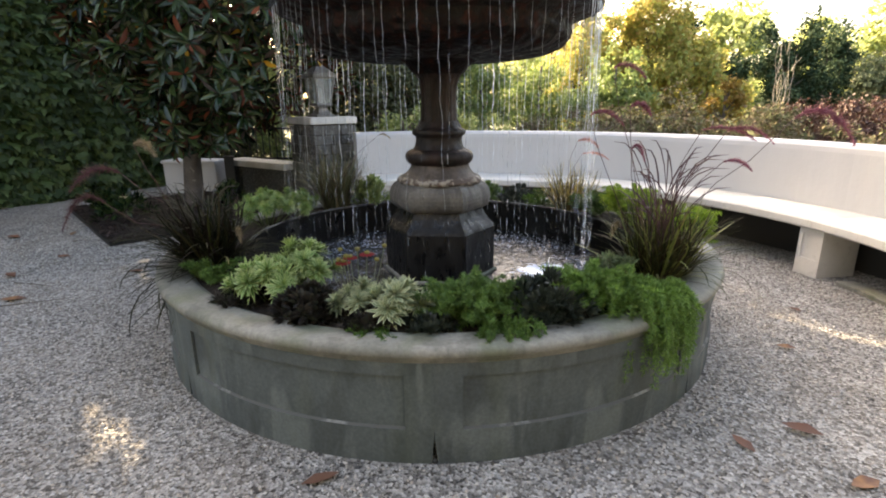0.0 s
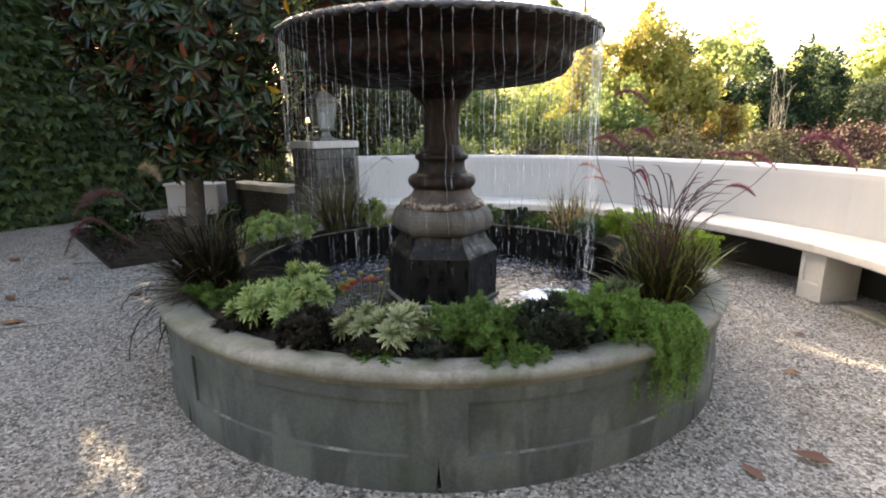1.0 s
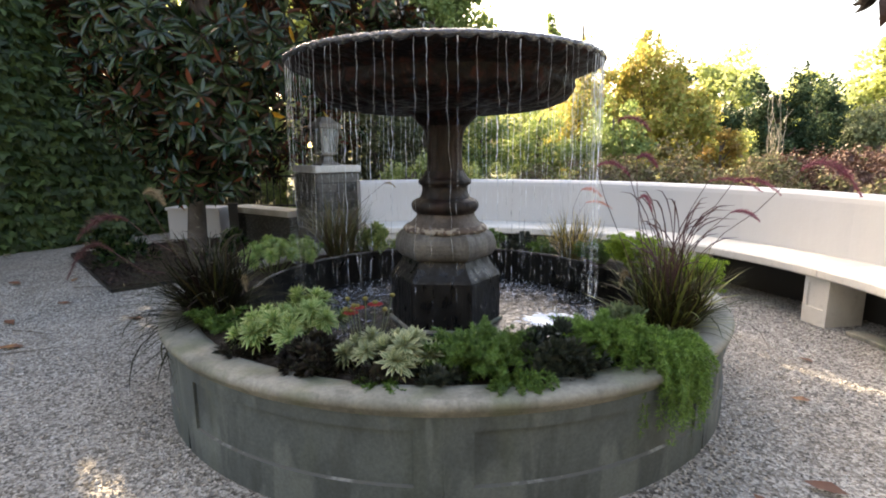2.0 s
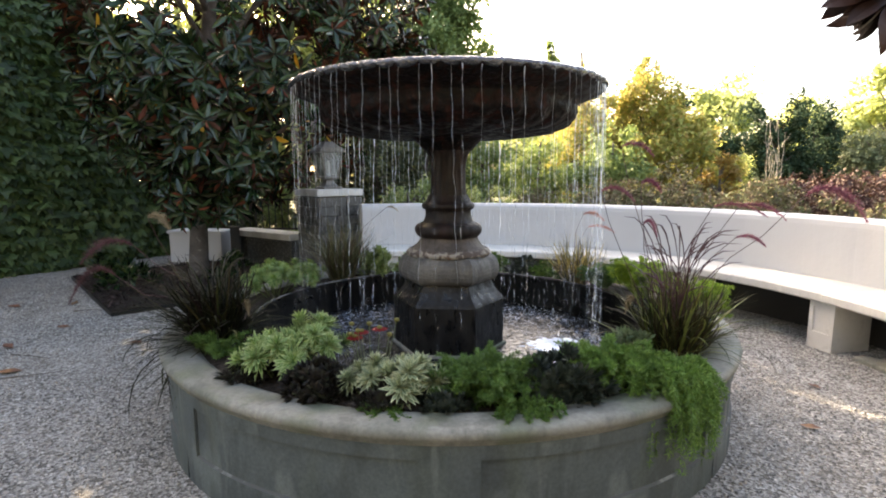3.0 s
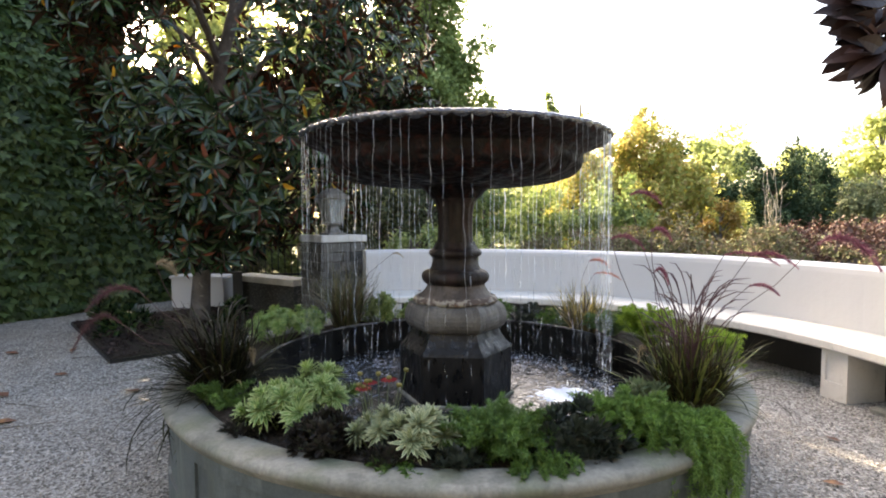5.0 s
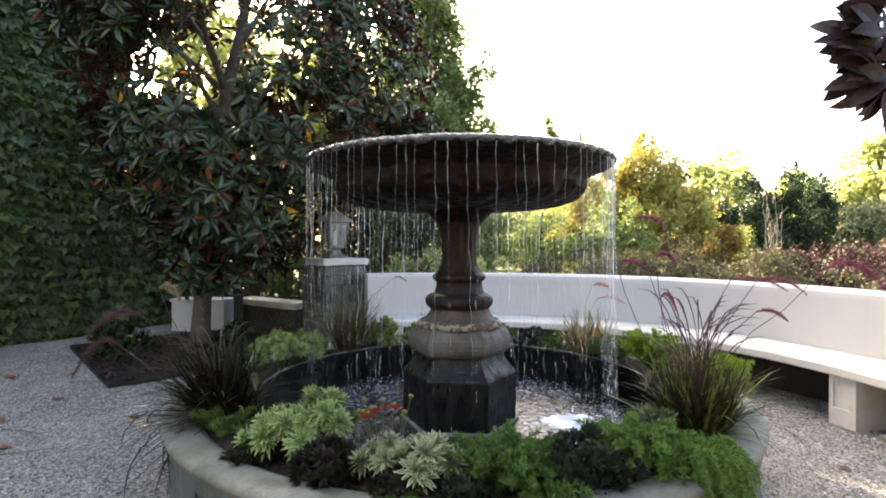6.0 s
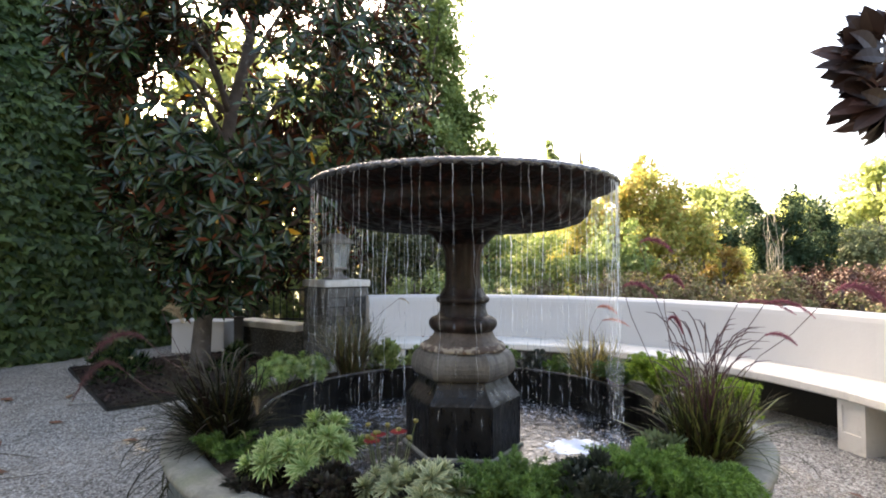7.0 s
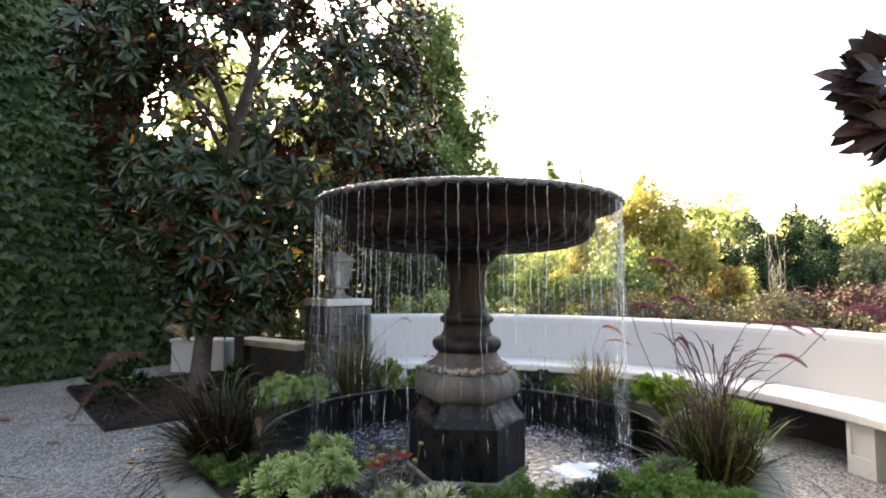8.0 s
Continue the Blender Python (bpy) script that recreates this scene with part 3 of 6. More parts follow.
def gravel_chips():
    """Loose chips on the gravel, thickest near the basin's front."""
    n = 125000
    X = rng.uniform(-4.6, 3.6, n)
    Y = rng.uniform(-3.2, 4.2, n)
    keep = (np.hypot(X, Y) > 1.66) & (np.abs(X) < (Y + 3.6) * 0.95 + 0.5) & (rng.uniform(0, 1, n) < np.clip(1.35 - (Y + 2.4) / 6.0, 0.2, 1))
    ux, uy = (0.669, -0.744), (0.744, 0.669)
    du, dv = (X + 4.91) * ux[0] + (Y - 3.46) * ux[1], (X + 4.91) * uy[0] + (Y - 3.46) * uy[1]
    keep &= ~((du > 0) & (du < 2.54) & (dv > 0) & (dv < 2.54))
    X, Y = X[keep], Y[keep]
    n = len(X)
    oct_ = np.array([(1, 0, 0), (0, 1, 0), (-1, 0, 0), (0, -1, 0), (0.15, 0.1, 0.8), (0, 0, -0.5)], float)
    fs = [(0, 1, 4), (1, 2, 4), (2, 3, 4), (3, 0, 4)]
    A = rng.uniform(0, 2 * math.pi, n)
    S = rng.uniform(0.0035, 0.0105, n)
    jit = 1 + rng.normal(0, 0.25, (n, 6, 1))
    q = oct_[None] * jit * S[:, None, None]
    q[:, :, 1] *= rng.uniform(0.55, 1, (n, 1))
    c, s = np.cos(A)[:, None], np.sin(A)[:, None]
    V = np.stack([q[..., 0] * c - q[..., 1] * s + X[:, None], q[..., 0] * s + q[..., 1] * c + Y[:, None], q[..., 2] + 0.002 + np.zeros((n, 1))], -1)
    Z = np.array([0.012 * noise.noise((x * 1.1, y * 1.1, 3)) for x, y in zip(X, Y)])
    V[..., 2] += Z[:, None]
    V = V[:, :5].reshape(-1, 3)
    F = [tuple(5 * i + a for a in f) for i in range(n) for f in fs]
    solo("gravel_chips", mesh_of("gravel_chips", V, F, CHIP), "loose pale limestone chips scattered over the gravel", "gravel", kind="stuff")


gravel_chips()


# ---- planting bed round the magnolia ----
def mulch_bed():
    ux, uy = np.array((0.669, -0.744)), np.array((0.744, 0.669))
    o = np.array((-4.91, 3.46))
    n = 26
    V, F = [], []
    for j in range(n + 1):
        for i in range(n + 1):
            p = o + ux * 2.54 * i / n + uy * 2.54 * j / n
            edge = min(i, j, n - i, n - j)
            V.append((p[0], p[1], 0.018 + (0.03 * noise.noise((p[0] * 3, p[1] * 3, 0)) + 0.02 if edge > 0 else 0)))
    for j in range(n):
        for i in range(n):
            F.append((j * (n + 1) + i, j * (n + 1) + i + 1, (j + 1) * (n + 1) + i + 1, (j + 1) * (n + 1) + i))
    solo("mulch_bed", mesh_of("mulch_bed", V, F, SOIL, smooth=True), "square bed of dark mulch round the magnolia", "planting bed", kind="structure")
    m = 5200
    A, B = rng.uniform(0.02, 2.52, m), rng.uniform(0.02, 2.52, m)
    P = np.stack([o[0] + ux[0] * A + uy[0] * B, o[1] + ux[1] * A + uy[1] * B, rng.uniform(0.03, 0.06, m)], -1)
    D = rand_dirs(rng, m) * np.array([1, 1, 0.35])
    solo("mulch", leaf_mesh("mulch", P, D, rand_dirs(rng, m) * 0.6 + np.array([0, 0, 1]), rng.uniform(0.03, 0.08, m), rng.uniform(0.012, 0.028, m), SMALL, MULCH),
         "dark shredded bark mulch and dead leaves", "mulch", kind="stuff")
    frame_ = thing("bed_edging", "thin dark metal edging round the mulch bed", "edging", at=(0, 0, 0))
    for a, b in (((0, 0), (1, 0)), ((0, 0), (0, 1)), ((1, 0), (1, 1)), ((0, 1), (1, 1))):
        p = o + ux * 2.54 * a[0] + uy * 2.54 * a[1]
        q = o + ux * 2.54 * b[0] + uy * 2.54 * b[1]
        c = (p + q) / 2
        part("strip", box("strip", 2.55, 0.012, 0.045, IRON, (c[0], c[1], -0.005), 0.002, math.degrees(math.atan2(q[1] - p[1], q[0] - p[0]))), frame_)


mulch_bed()


# ---- curved wall and bench ----
SEAT_R, WALL_R, SEAT_Z, WALL_Z = 2.86, 3.40, 0.448, 0.97
prof = [(WALL_R, -0.05), (WALL_R, 0.9), (WALL_R + 0.006, WALL_Z - 0.03), (WALL_R + 0.03, WALL_Z - 0.006), (WALL_R + 0.07, WALL_Z), (WALL_R + 0.20, WALL_Z),
        (WALL_R + 0.24, WALL_Z - 0.01), (WALL_R + 0.26, WALL_Z - 0.04), (WALL_R + 0.26, -0.05)]
solo("wall_curved", mesh_of("wall_curved", *lathe(prof, 140, -38, 107.5, closed=True, wobble=0.004), PLASTER, smooth=False),
     "white plastered curved garden wall with a rounded top", "wall", kind="structure")


# dark mortar-coloured strip below the seat; paints the shade on the plaster there
solo("under_bench_shade", mesh_of("under_bench_shade", *lathe([(WALL_R - 0.02, -0.05), (WALL_R - 0.02, SEAT_Z - 0.08), (WALL_R + 0.01, SEAT_Z - 0.08), (WALL_R + 0.01, -0.05)], 90, -37.5, 107, closed=True), MORTAR),
     "dark strip on the wall that paints the shade under the bench", "wall", kind="structure")


def bench():
    b = thing("curved_bench", "pale stone bench seat curving along the white wall", "bench")
    edges = [-38.0, -14.0, 10.0, 34.0, 58.0, 82.0, 107.0]
    for a0, a1 in zip(edges[:-1], edges[1:]):
        p = [(SEAT_R + 0.012, SEAT_Z - 0.078), (SEAT_R, SEAT_Z - 0.066), (SEAT_R, SEAT_Z - 0.014), (SEAT_R + 0.014, SEAT_Z), (WALL_R - 0.003, SEAT_Z), (WALL_R - 0.003, SEAT_Z - 0.078)]
        part("seat_slab", mesh_of("seat_slab", *lathe(p, 24, a0 + 0.04, a1 - 0.04, closed=True, wobble=0.003), SEAT), b)
    for a in (-33.5, -10.5, 10.3, 35.0, 58.0, 81.0, 103.0):
        sup = part("support", support_mesh(), b, "square support with a sunken panel")
        sup.location = polar(SEAT_R + 0.035, a)
        sup.rotation_euler = (0, 0, radians(a + 180))
    return b


def support_mesh():
    """A block whose front (towards +x) holds a sunken panel."""
    h, w, d, m, z0, z1, s = SEAT_Z - 0.08, 0.105, 0.34, 0.032, 0.13, 0.325, 0.014
    V, F = [], []
    ys, zs = [-w, -w + m, w - m, w], [-0.03, z0, z1, h]
    for z in zs:
        for y in ys:
            V.append((0, y, z))
    for j in range(3):
        for i in range(3):
            if (i, j) != (1, 1):
                F.append((4 * j + i, 4 * j + i + 1, 4 * j + i + 5, 4 * j + i + 4))
    o = len(V)
    for y, z in ((ys[1], z0), (ys[2], z0), (ys[2], z1), (ys[1], z1)):
        V.append((-s, y, z))
    r = [5, 6, 10, 9]
    for q in range(4):
        F.append((r[q], r[(q + 1) % 4], o + (q + 1) % 4, o + q))
    F.append((o, o + 1, o + 2, o + 3))
    o = len(V)
    for y, z in ((-w, -0.03), (w, -0.03), (w, h), (-w, h)):
        V.append((-d, y, z))
    F += [(o + 1, o, o + 3, o + 2), (0, o, o + 1, 3), (12, 15, o + 2, o + 3), (0, 4, 8, 12, o + 3, o), (3, o + 1, o + 2, 15, 11, 7)]
    return mesh_of("support", V, F, SEAT)


bench()
# low slab in front of the shaded space under the bench
solo("kerb", mesh_of("kerb", *lathe([(2.93, -0.03), (2.93, 0.028), (2.94, 0.035), (3.06, 0.035), (3.06, -0.03)], 40, -36, 5.2, closed=True, wobble=0.004), COPING),
     "low worn stone kerb under the bench", "kerb", kind="structure")


# ---- fountain basin ----
def basin_wall_mesh():
    """One eighth of the wall: a sunken panel between two half pilasters; it spans -22.3 to 22.3 degrees."""
    R, dep, z0, z1 = 1.635, 0.012, 0.150, 0.371
    ang = [-22.495, -18.72, -18.70] + list(np.linspace(-15, 15, 9)) + [18.70, 18.72, 22.495]
    zs = [-0.06, 0.0, 0.05, 0.11, z0, z0 + 0.005, z1 - 0.002, z1, 0.424]
    cut = {0: 0.55, 1: 0.48, 2: 0.30, 3: 0.06}
    V, F = [], []
    for a in ang:
        inside_a = abs(a) < 18.71
        for q, z in enumerate(zs):
            r = R - dep if inside_a and q in (5, 6) else R
            w = a - math.copysign(cut.get(q, 0.0), a) if abs(a) > 22 else a
            V.append((r * math.cos(radians(w)), r * math.sin(radians(w)), z))
    m = len(zs)
    for i in range(len(ang) - 1):
        for q in range(m - 1):
            F.append((i * m + q, (i + 1) * m + q, (i + 1) * m + q + 1, i * m + q + 1))
    ledge = [1 if q == 4 and 1 < i < len(ang) - 3 else 0 for i in range(len(ang) - 1) for q in range(m - 1)]
    o = len(V)
    for a in ang:
        for z in (zs[-1], zs[0]):
            V.append((1.47 * math.cos(radians(a)), 1.47 * math.sin(radians(a)), z))
    n = len(ang)
    for i in range(n - 1):
        F.append((i * m + m - 1, (i + 1) * m + m - 1, o + 2 * (i + 1), o + 2 * i))
        F.append((o + 2 * i, o + 2 * (i + 1), o + 2 * (i + 1) + 1, o + 2 * i + 1))
    F.append(tuple(range(m)) + (o, o + 1))
    F.append(tuple((n - 1) * m + q for q in reversed(range(m))) + (o + 2 * n - 1, o + 2 * n - 2))
    return mesh_of("wall_segment", V, F, [CONCRETE, LEDGE], ledge + [0] * (len(F) - len(ledge)))


def basin():
    b = thing("fountain_basin", "round grey concrete basin with sunken panels, water-stained, on gravel", "fountain basin")
    me = basin_wall_mesh()
    for i in range(8):
        s = part("wall_segment", me, b)
        s.rotation_euler = (0, 0, radians(-91.0 + 22.5 + 45 * i))
    p = [(1.48, 0.41), (1.630, 0.421), (1.638, 0.426), (1.642, 0.438), (1.649, 0.446), (1.657, 0.454), (1.660, 0.464), (1.657, 0.476), (1.648, 0.486), (1.632, 0.491), (1.60, 0.493), (1.52, 0.490), (1.505, 0.482), (1.48, 0.47)]
    part("coping", mesh_of("coping", *lathe(p, 200, closed=True, wobble=0.003), COPING, smooth=True), b, "pale mossy rounded coping")
    part("pool_liner", mesh_of("pool_liner", *lathe([(1.225, 0.49), (1.205, 0.49), (1.20, 0.02), (0.0, 0.02), (0.0, -0.04), (1.225, -0.04)], 120), LINER, smooth=False), b, "black pool liner")
    part("pool_rim", mesh_of("pool_rim", *lathe([(1.224, 0.45), (1.224, 0.496), (1.221, 0.499), (1.207, 0.499), (1.203, 0.495), (1.203, 0.487), (1.21, 0.486)], 120, closed=True), POOLRIM, smooth=False), b, "thin wet stone rim")
    return b


basin()
V, F = lathe([(1.23, 0.44), (1.30, 0.468), (1.38, 0.474), (1.46, 0.468), (1.53, 0.462)], 160, wobble=0.025)
solo("planting_soil", mesh_of("planting_soil", V, F, SOIL, smooth=True), "dark damp soil of the planting ring", "soil", kind="structure")


# ---- the fountain itself ----
def hexagon(levels, turn, sides=6, round_=0.0):
    """Stacked six-sided rings: levels of (radius to the corners, z)."""
    V, F = [], []
    for r, z in levels:
        for s in range(sides):
            V.append(polar(r, turn + 360 * s / sides, z))
    for i in range(len(levels) - 1):
        for s in range(sides):
            t = (s + 1) % sides
            F.append((i * sides + s, i * sides + t, (i + 1) * sides + t, (i + 1) * sides + s))
    F.append(tuple(range(sides))[::-1])
    F.append(tuple((len(levels) - 1) * sides + s for s in range(sides)))
    bm = bmesh.new()
    vs = [bm.verts.new(v) for v in V]
    for f in F:
        bm.faces.new([vs[i] for i in f])
    return bm


def fountain():
    f = thing("tiered_fountain", "dark cast stone pedestal fountain with one wide overflowing bowl", "fountain")
    turn = -65.0
    # thin pale step added to draw the bright foam line round the plinth
    bm = hexagon([(0.376, 0.02), (0.376, 0.262), (0.370, 0.268)], turn)
    part("footing", bm_mesh("footing", bm, COPING), f, "pale step at the waterline, added for the bright foam line")
    bm = hexagon([(0.358, 0.02), (0.358, 0.552), (0.352, 0.562)], turn)
    bmesh.ops.bevel(bm, geom=[e for e in bm.edges if abs(e.verts[0].co.z - e.verts[1].co.z) > 0.3], offset=0.006, segments=2, affect="EDGES")
    part("plinth", bm_mesh("plinth", bm, STONE_BASE), f, "black wet hexagonal plinth")
    bm = hexagon([(0.354, 0.558), (0.350, 0.566), (0.318, 0.60), (0.292, 0.635), (0.278, 0.665), (0.272, 0.685)], turn)
    part("sloped_shoulder", bm_mesh("sloped_shoulder", bm, STONE_SHOULDER), f, "sloping wet hexagonal shoulder")
    ring = [(0.270, 0.672), (0.290, 0.678), (0.306, 0.690), (0.318, 0.708), (0.325, 0.730), (0.326, 0.755), (0.322, 0.780), (0.313, 0.804), (0.298, 0.826), (0.276, 0.842)]
    bm = hexagon(ring, turn)
    part("bulging_ring", bm_mesh("bulging_ring", bm, STONE_RING), f, "grey bulging hexagonal ring")
    part("collar", mesh_of("collar", *lathe([(0.20, 0.836), (0.262, 0.840), (0.267, 0.848), (0.266, 0.860), (0.256, 0.872), (0.240, 0.880)], 96, wobble=0.008), COLLAR, smooth=True), f, "chipped pale collar")
    part("flared_neck", mesh_of("flared_neck", *lathe([(0.246, 0.872), (0.232, 0.880), (0.218, 0.893), (0.204, 0.908), (0.190, 0.928), (0.182, 0.945), (0.186, 0.955)], 96, wobble=0.010), STONE_ROUGH, smooth=True), f)
    part("torus", mesh_of("torus", *lathe([(0.178, 0.945), (0.196, 0.958), (0.209, 0.974), (0.215, 0.994), (0.212, 1.012), (0.202, 1.026), (0.184, 1.036), (0.160, 1.046)], 64, wobble=0.003), STONE_SHAFT, smooth=True), f)
    part("upper_ring", mesh_of("upper_ring", *lathe([(0.164, 1.042), (0.155, 1.056), (0.149, 1.072), (0.145, 1.095), (0.146, 1.114), (0.150, 1.122), (0.163, 1.130), (0.169, 1.142),
                         (0.167, 1.155), (0.158, 1.164), (0.146, 1.170), (0.140, 1.180), (0.130, 1.196), (0.122, 1.215)], 64, wobble=0.003), STONE_SHAFT, smooth=True), f)
    # fluted shaft
    V, F = [], []
    lv = [(0.117, 1.20), (0.112, 1.25), (0.109, 1.32), (0.110, 1.38), (0.115, 1.42), (0.124, 1.455), (0.141, 1.485), (0.162, 1.51)]
    n = 64
    for r, z in lv:
        for s in range(n):
            a = 2 * math.pi * s / n
            V.append(((r - 0.007 * abs(math.sin(a * 8))) * math.cos(a), (r - 0.007 * abs(math.sin(a * 8))) * math.sin(a), z))
    for i in range(len(lv) - 1):
        for s in range(n):
            t = (s + 1) % n
            F.append((i * n + s, i * n + t, (i + 1) * n + t, (i + 1) * n + s))
    part("shaft", mesh_of("shaft", V, F, STONE_SHAFT, smooth=True), f, "fluted dark brown shaft")
    # bowl: leaf-ribbed underside, plain flare, lip
    V, F = [], []
    lv = [(0.145, 1.485), (0.165, 1.505), (0.185, 1.528), (0.210, 1.548), (0.245, 1.561), (0.30, 1.567), (0.38, 1.571), (0.47, 1.577), (0.56, 1.586), (0.64, 1.599), (0.70, 1.616), (0.738, 1.638),
          (0.760, 1.665), (0.770, 1.695), (0.772, 1.722), (0.776, 1.742), (0.792, 1.758), (0.825, 1.772), (0.868, 1.788), (0.905, 1.803), (0.926, 1.815), (0.932, 1.826), (0.930, 1.836), (0.922, 1.842),
          (0.90, 1.842), (0.875, 1.825), (0.80, 1.77), (0.6, 1.69), (0.3, 1.64), (0.0, 1.63)]
    fine = []
    for q, (a, b) in enumerate(zip(lv[:-1], lv[1:])):
        steps = 4 if 9 <= q < 17 else 1
        fine += [(q + u / steps, a[0] + (b[0] - a[0]) * u / steps, a[1] + (b[1] - a[1]) * u / steps) for u in range(steps)]
    fine.append((len(lv) - 1, *lv[-1]))
    n = 320
    for q, r, z in fine:
        belly = math.exp(-((q - 11.5) / 3.2) ** 2) if q < 17 else 0.0
        flat = min(1, max(0, (q - 4) / 3)) * max(0, min(1, (11 - q) / 2))
        for s in range(n):
            a = 2 * math.pi * s / n
            curl = noise.noise((9 * math.cos(a), 9 * math.sin(a), z * 22)) + 0.6 * noise.noise((21 * math.cos(a), 21 * math.sin(a), z * 40))
            leaf = 0.016 * abs(math.sin(a * 12 + 0.3 * curl)) ** 0.7
            d = 0.003 * noise.noise((r * 8 * math.cos(a), r * 8 * math.sin(a), z * 8)) + belly * (0.019 * curl + leaf - 0.008)
            V.append(((r + d) * math.cos(a), (r + d) * math.sin(a), z - leaf * flat * 0.6))
    for i in range(len(fine) - 1):
        for s in range(n):
            t = (s + 1) % n
            F.append((i * n + s, i * n + t, (i + 1) * n + t, (i + 1) * n + s))
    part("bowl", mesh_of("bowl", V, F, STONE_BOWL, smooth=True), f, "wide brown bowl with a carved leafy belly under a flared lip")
    return f


fountain()


# ---- water ----
def pool_water():
    n, m = 420, 80
    V, F = [], []
    for j in range(m + 1):
        r = 0.30 + (1.203 - 0.30) * j / m
        for i in range(n):
            a = 2 * math.pi * i / n
            x, y = r * math.cos(a), r * math.sin(a)
            amp = 0.011 * math.exp(-((r - 0.95) / 0.16) ** 2) + 0.0028
            z = 0.25 + amp * (noise.noise((x * 14, y * 14, 0)) + 0.6 * noise.noise((x * 31, y * 31, 5)))
            V.append((x, y, z))
    for j in range(m):
        for i in range(n):
            t = (i + 1) % n
            F.append((j * n + i, (j + 1) * n + i, (j + 1) * n + t, j * n + t))
    solo("pool_water", mesh_of("pool_water", V, F, WATER, smooth=True), "dark rippled pool water with splashes, its bright glints partly painted in", "water", kind="structure")


pool_water()
wr = np.random.default_rng(5)


def water_lip():
    """The sheet of water that rolls over the bowl's edge in rounded tongues, one beside the other."""
    V, F = [], []
    n = 900
    for i in range(n):
        a = 2 * math.pi * i / n
        ca, sa = math.cos(a), math.sin(a)
        u = a * 29 + 1.1 * noise.noise((ca * 3, sa * 3, 1))
        lobe = abs(math.sin(u)) ** 0.6
        size = 0.75 + 0.6 * noise.noise((ca * 7, sa * 7, 0))
        low = 0.006 + 0.022 * lobe * size
        out = 0.016 * lobe * size
        rip = 0.003 * noise.noise((ca * 40, sa * 40, 2))
        for r, z in ((0.001, 1.842), (0.40, 1.842), (0.78, 1.843), (0.88, 1.850), (0.912, 1.854), (0.926 + out * 0.5, 1.852), (0.934 + out * 0.9, 1.845), (0.936 + out, 1.836), (0.935 + out * 0.9, 1.836 - low * 0.5),
                     (0.931 + out * 0.4, 1.836 - low), (0.922, 1.832 - low * 0.8)):
            V.append((r * ca, r * sa, z + rip + 0.002 * noise.noise((ca * 25, sa * 25, r * 9))))
    m = 11
    for i in range(n):
        j = (i + 1) % n
        for q in range(m - 1):
            F.append((i * m + q, j * m + q, j * m + q + 1, i * m + q + 1))
    solo("overflowing_water", mesh_of("overflowing_water", V, F, LIP, smooth=True), "shining film of water spilling over the bowl's lip", "water", kind="structure")


water_lip()


def streams():
    """Winding threads of water from the lip that break into drops on the way down to the pool."""
    threads, drops = [], []
    a = 0.0
    while a < 360:
        dense = 0.36 if (a < 20 or a > 322) else 1.0
        front = 190 < a < 322
        a += wr.uniform(2.2, 6.4) * dense * (0.65 if 20 <= a < 170 else 1.0)
        out, drift, ph = wr.uniform(-0.03, 0.05), wr.normal(0, 1.2), wr.uniform(0, 50)
        thick = (0.0007 + 0.0021 * wr.uniform(0, 1) ** 2.2) * (1.3 if dense < 1 else 0.68 if front else 2.3 if a < 150 else 0.8)

        def at(zz):
            fall = (1.82 - zz) / 1.57
            sway = 0.004 + 0.011 * min(1, fall * 2.5)
            rr = 0.930 + out * fall + sway * noise.noise((ph, zz * 6, 0)) + 0.003 * noise.noise((ph, zz * 21, 4))
            aa = a + drift * fall + math.degrees(sway * noise.noise((ph + 7, zz * 6, 3)) + 0.006 * noise.noise((ph + 3, zz * 15, 8)))
            return polar(rr, aa, zz)

        z, end = 1.822, 1.822 - (wr.uniform(0.55, 1.25) if a < 165 else wr.uniform(0.22, 1.0))
        n = max(6, int((z - end) / 0.016))
        pts, rad = [], []
        for i in range(n + 1):
            zz = z + (end - z) * i / n
            mouth = 1 + 1.3 * max(0, 1 - (z - zz) / 0.045)
            bead = 0.7 + 0.95 * max(-0.55, noise.noise((ph, zz * 30, 9)))
            pts.append(at(zz))
            rad.append(max(0.0004, thick * 0.9 * mouth * bead * (1 - 0.55 * i / n)))
        threads.append(tube(pts, rad, 5))
        z = end
        while z > 0.27:
            z -= wr.uniform(0.0, 0.07)
            span = wr.uniform(0.02, 0.16)
            low = max(0.255, z - span)
            if low >= z - 0.008:
                break
            w = thick * wr.uniform(0.5, 1.1)
            drops.append(tube([at(z + (low - z) * i / 5) for i in range(6)], [max(0.0004, w * (0.15 + math.sin(math.pi * (0.08 + 0.84 * i / 5)))) for i in range(6)], 5))
            z = low
    V, F = joined(threads + drops)
    cut = sum(len(f) for v, f in threads)
    idx = np.zeros(len(F), dtype=np.int32)
    idx[cut:] = 1
    solo("falling_water", mesh_of("falling_water", V, F, [STREAM, SPRAY], idx, smooth=True), "thin white threads of water falling from the bowl into the pool", "water", kind="stuff")


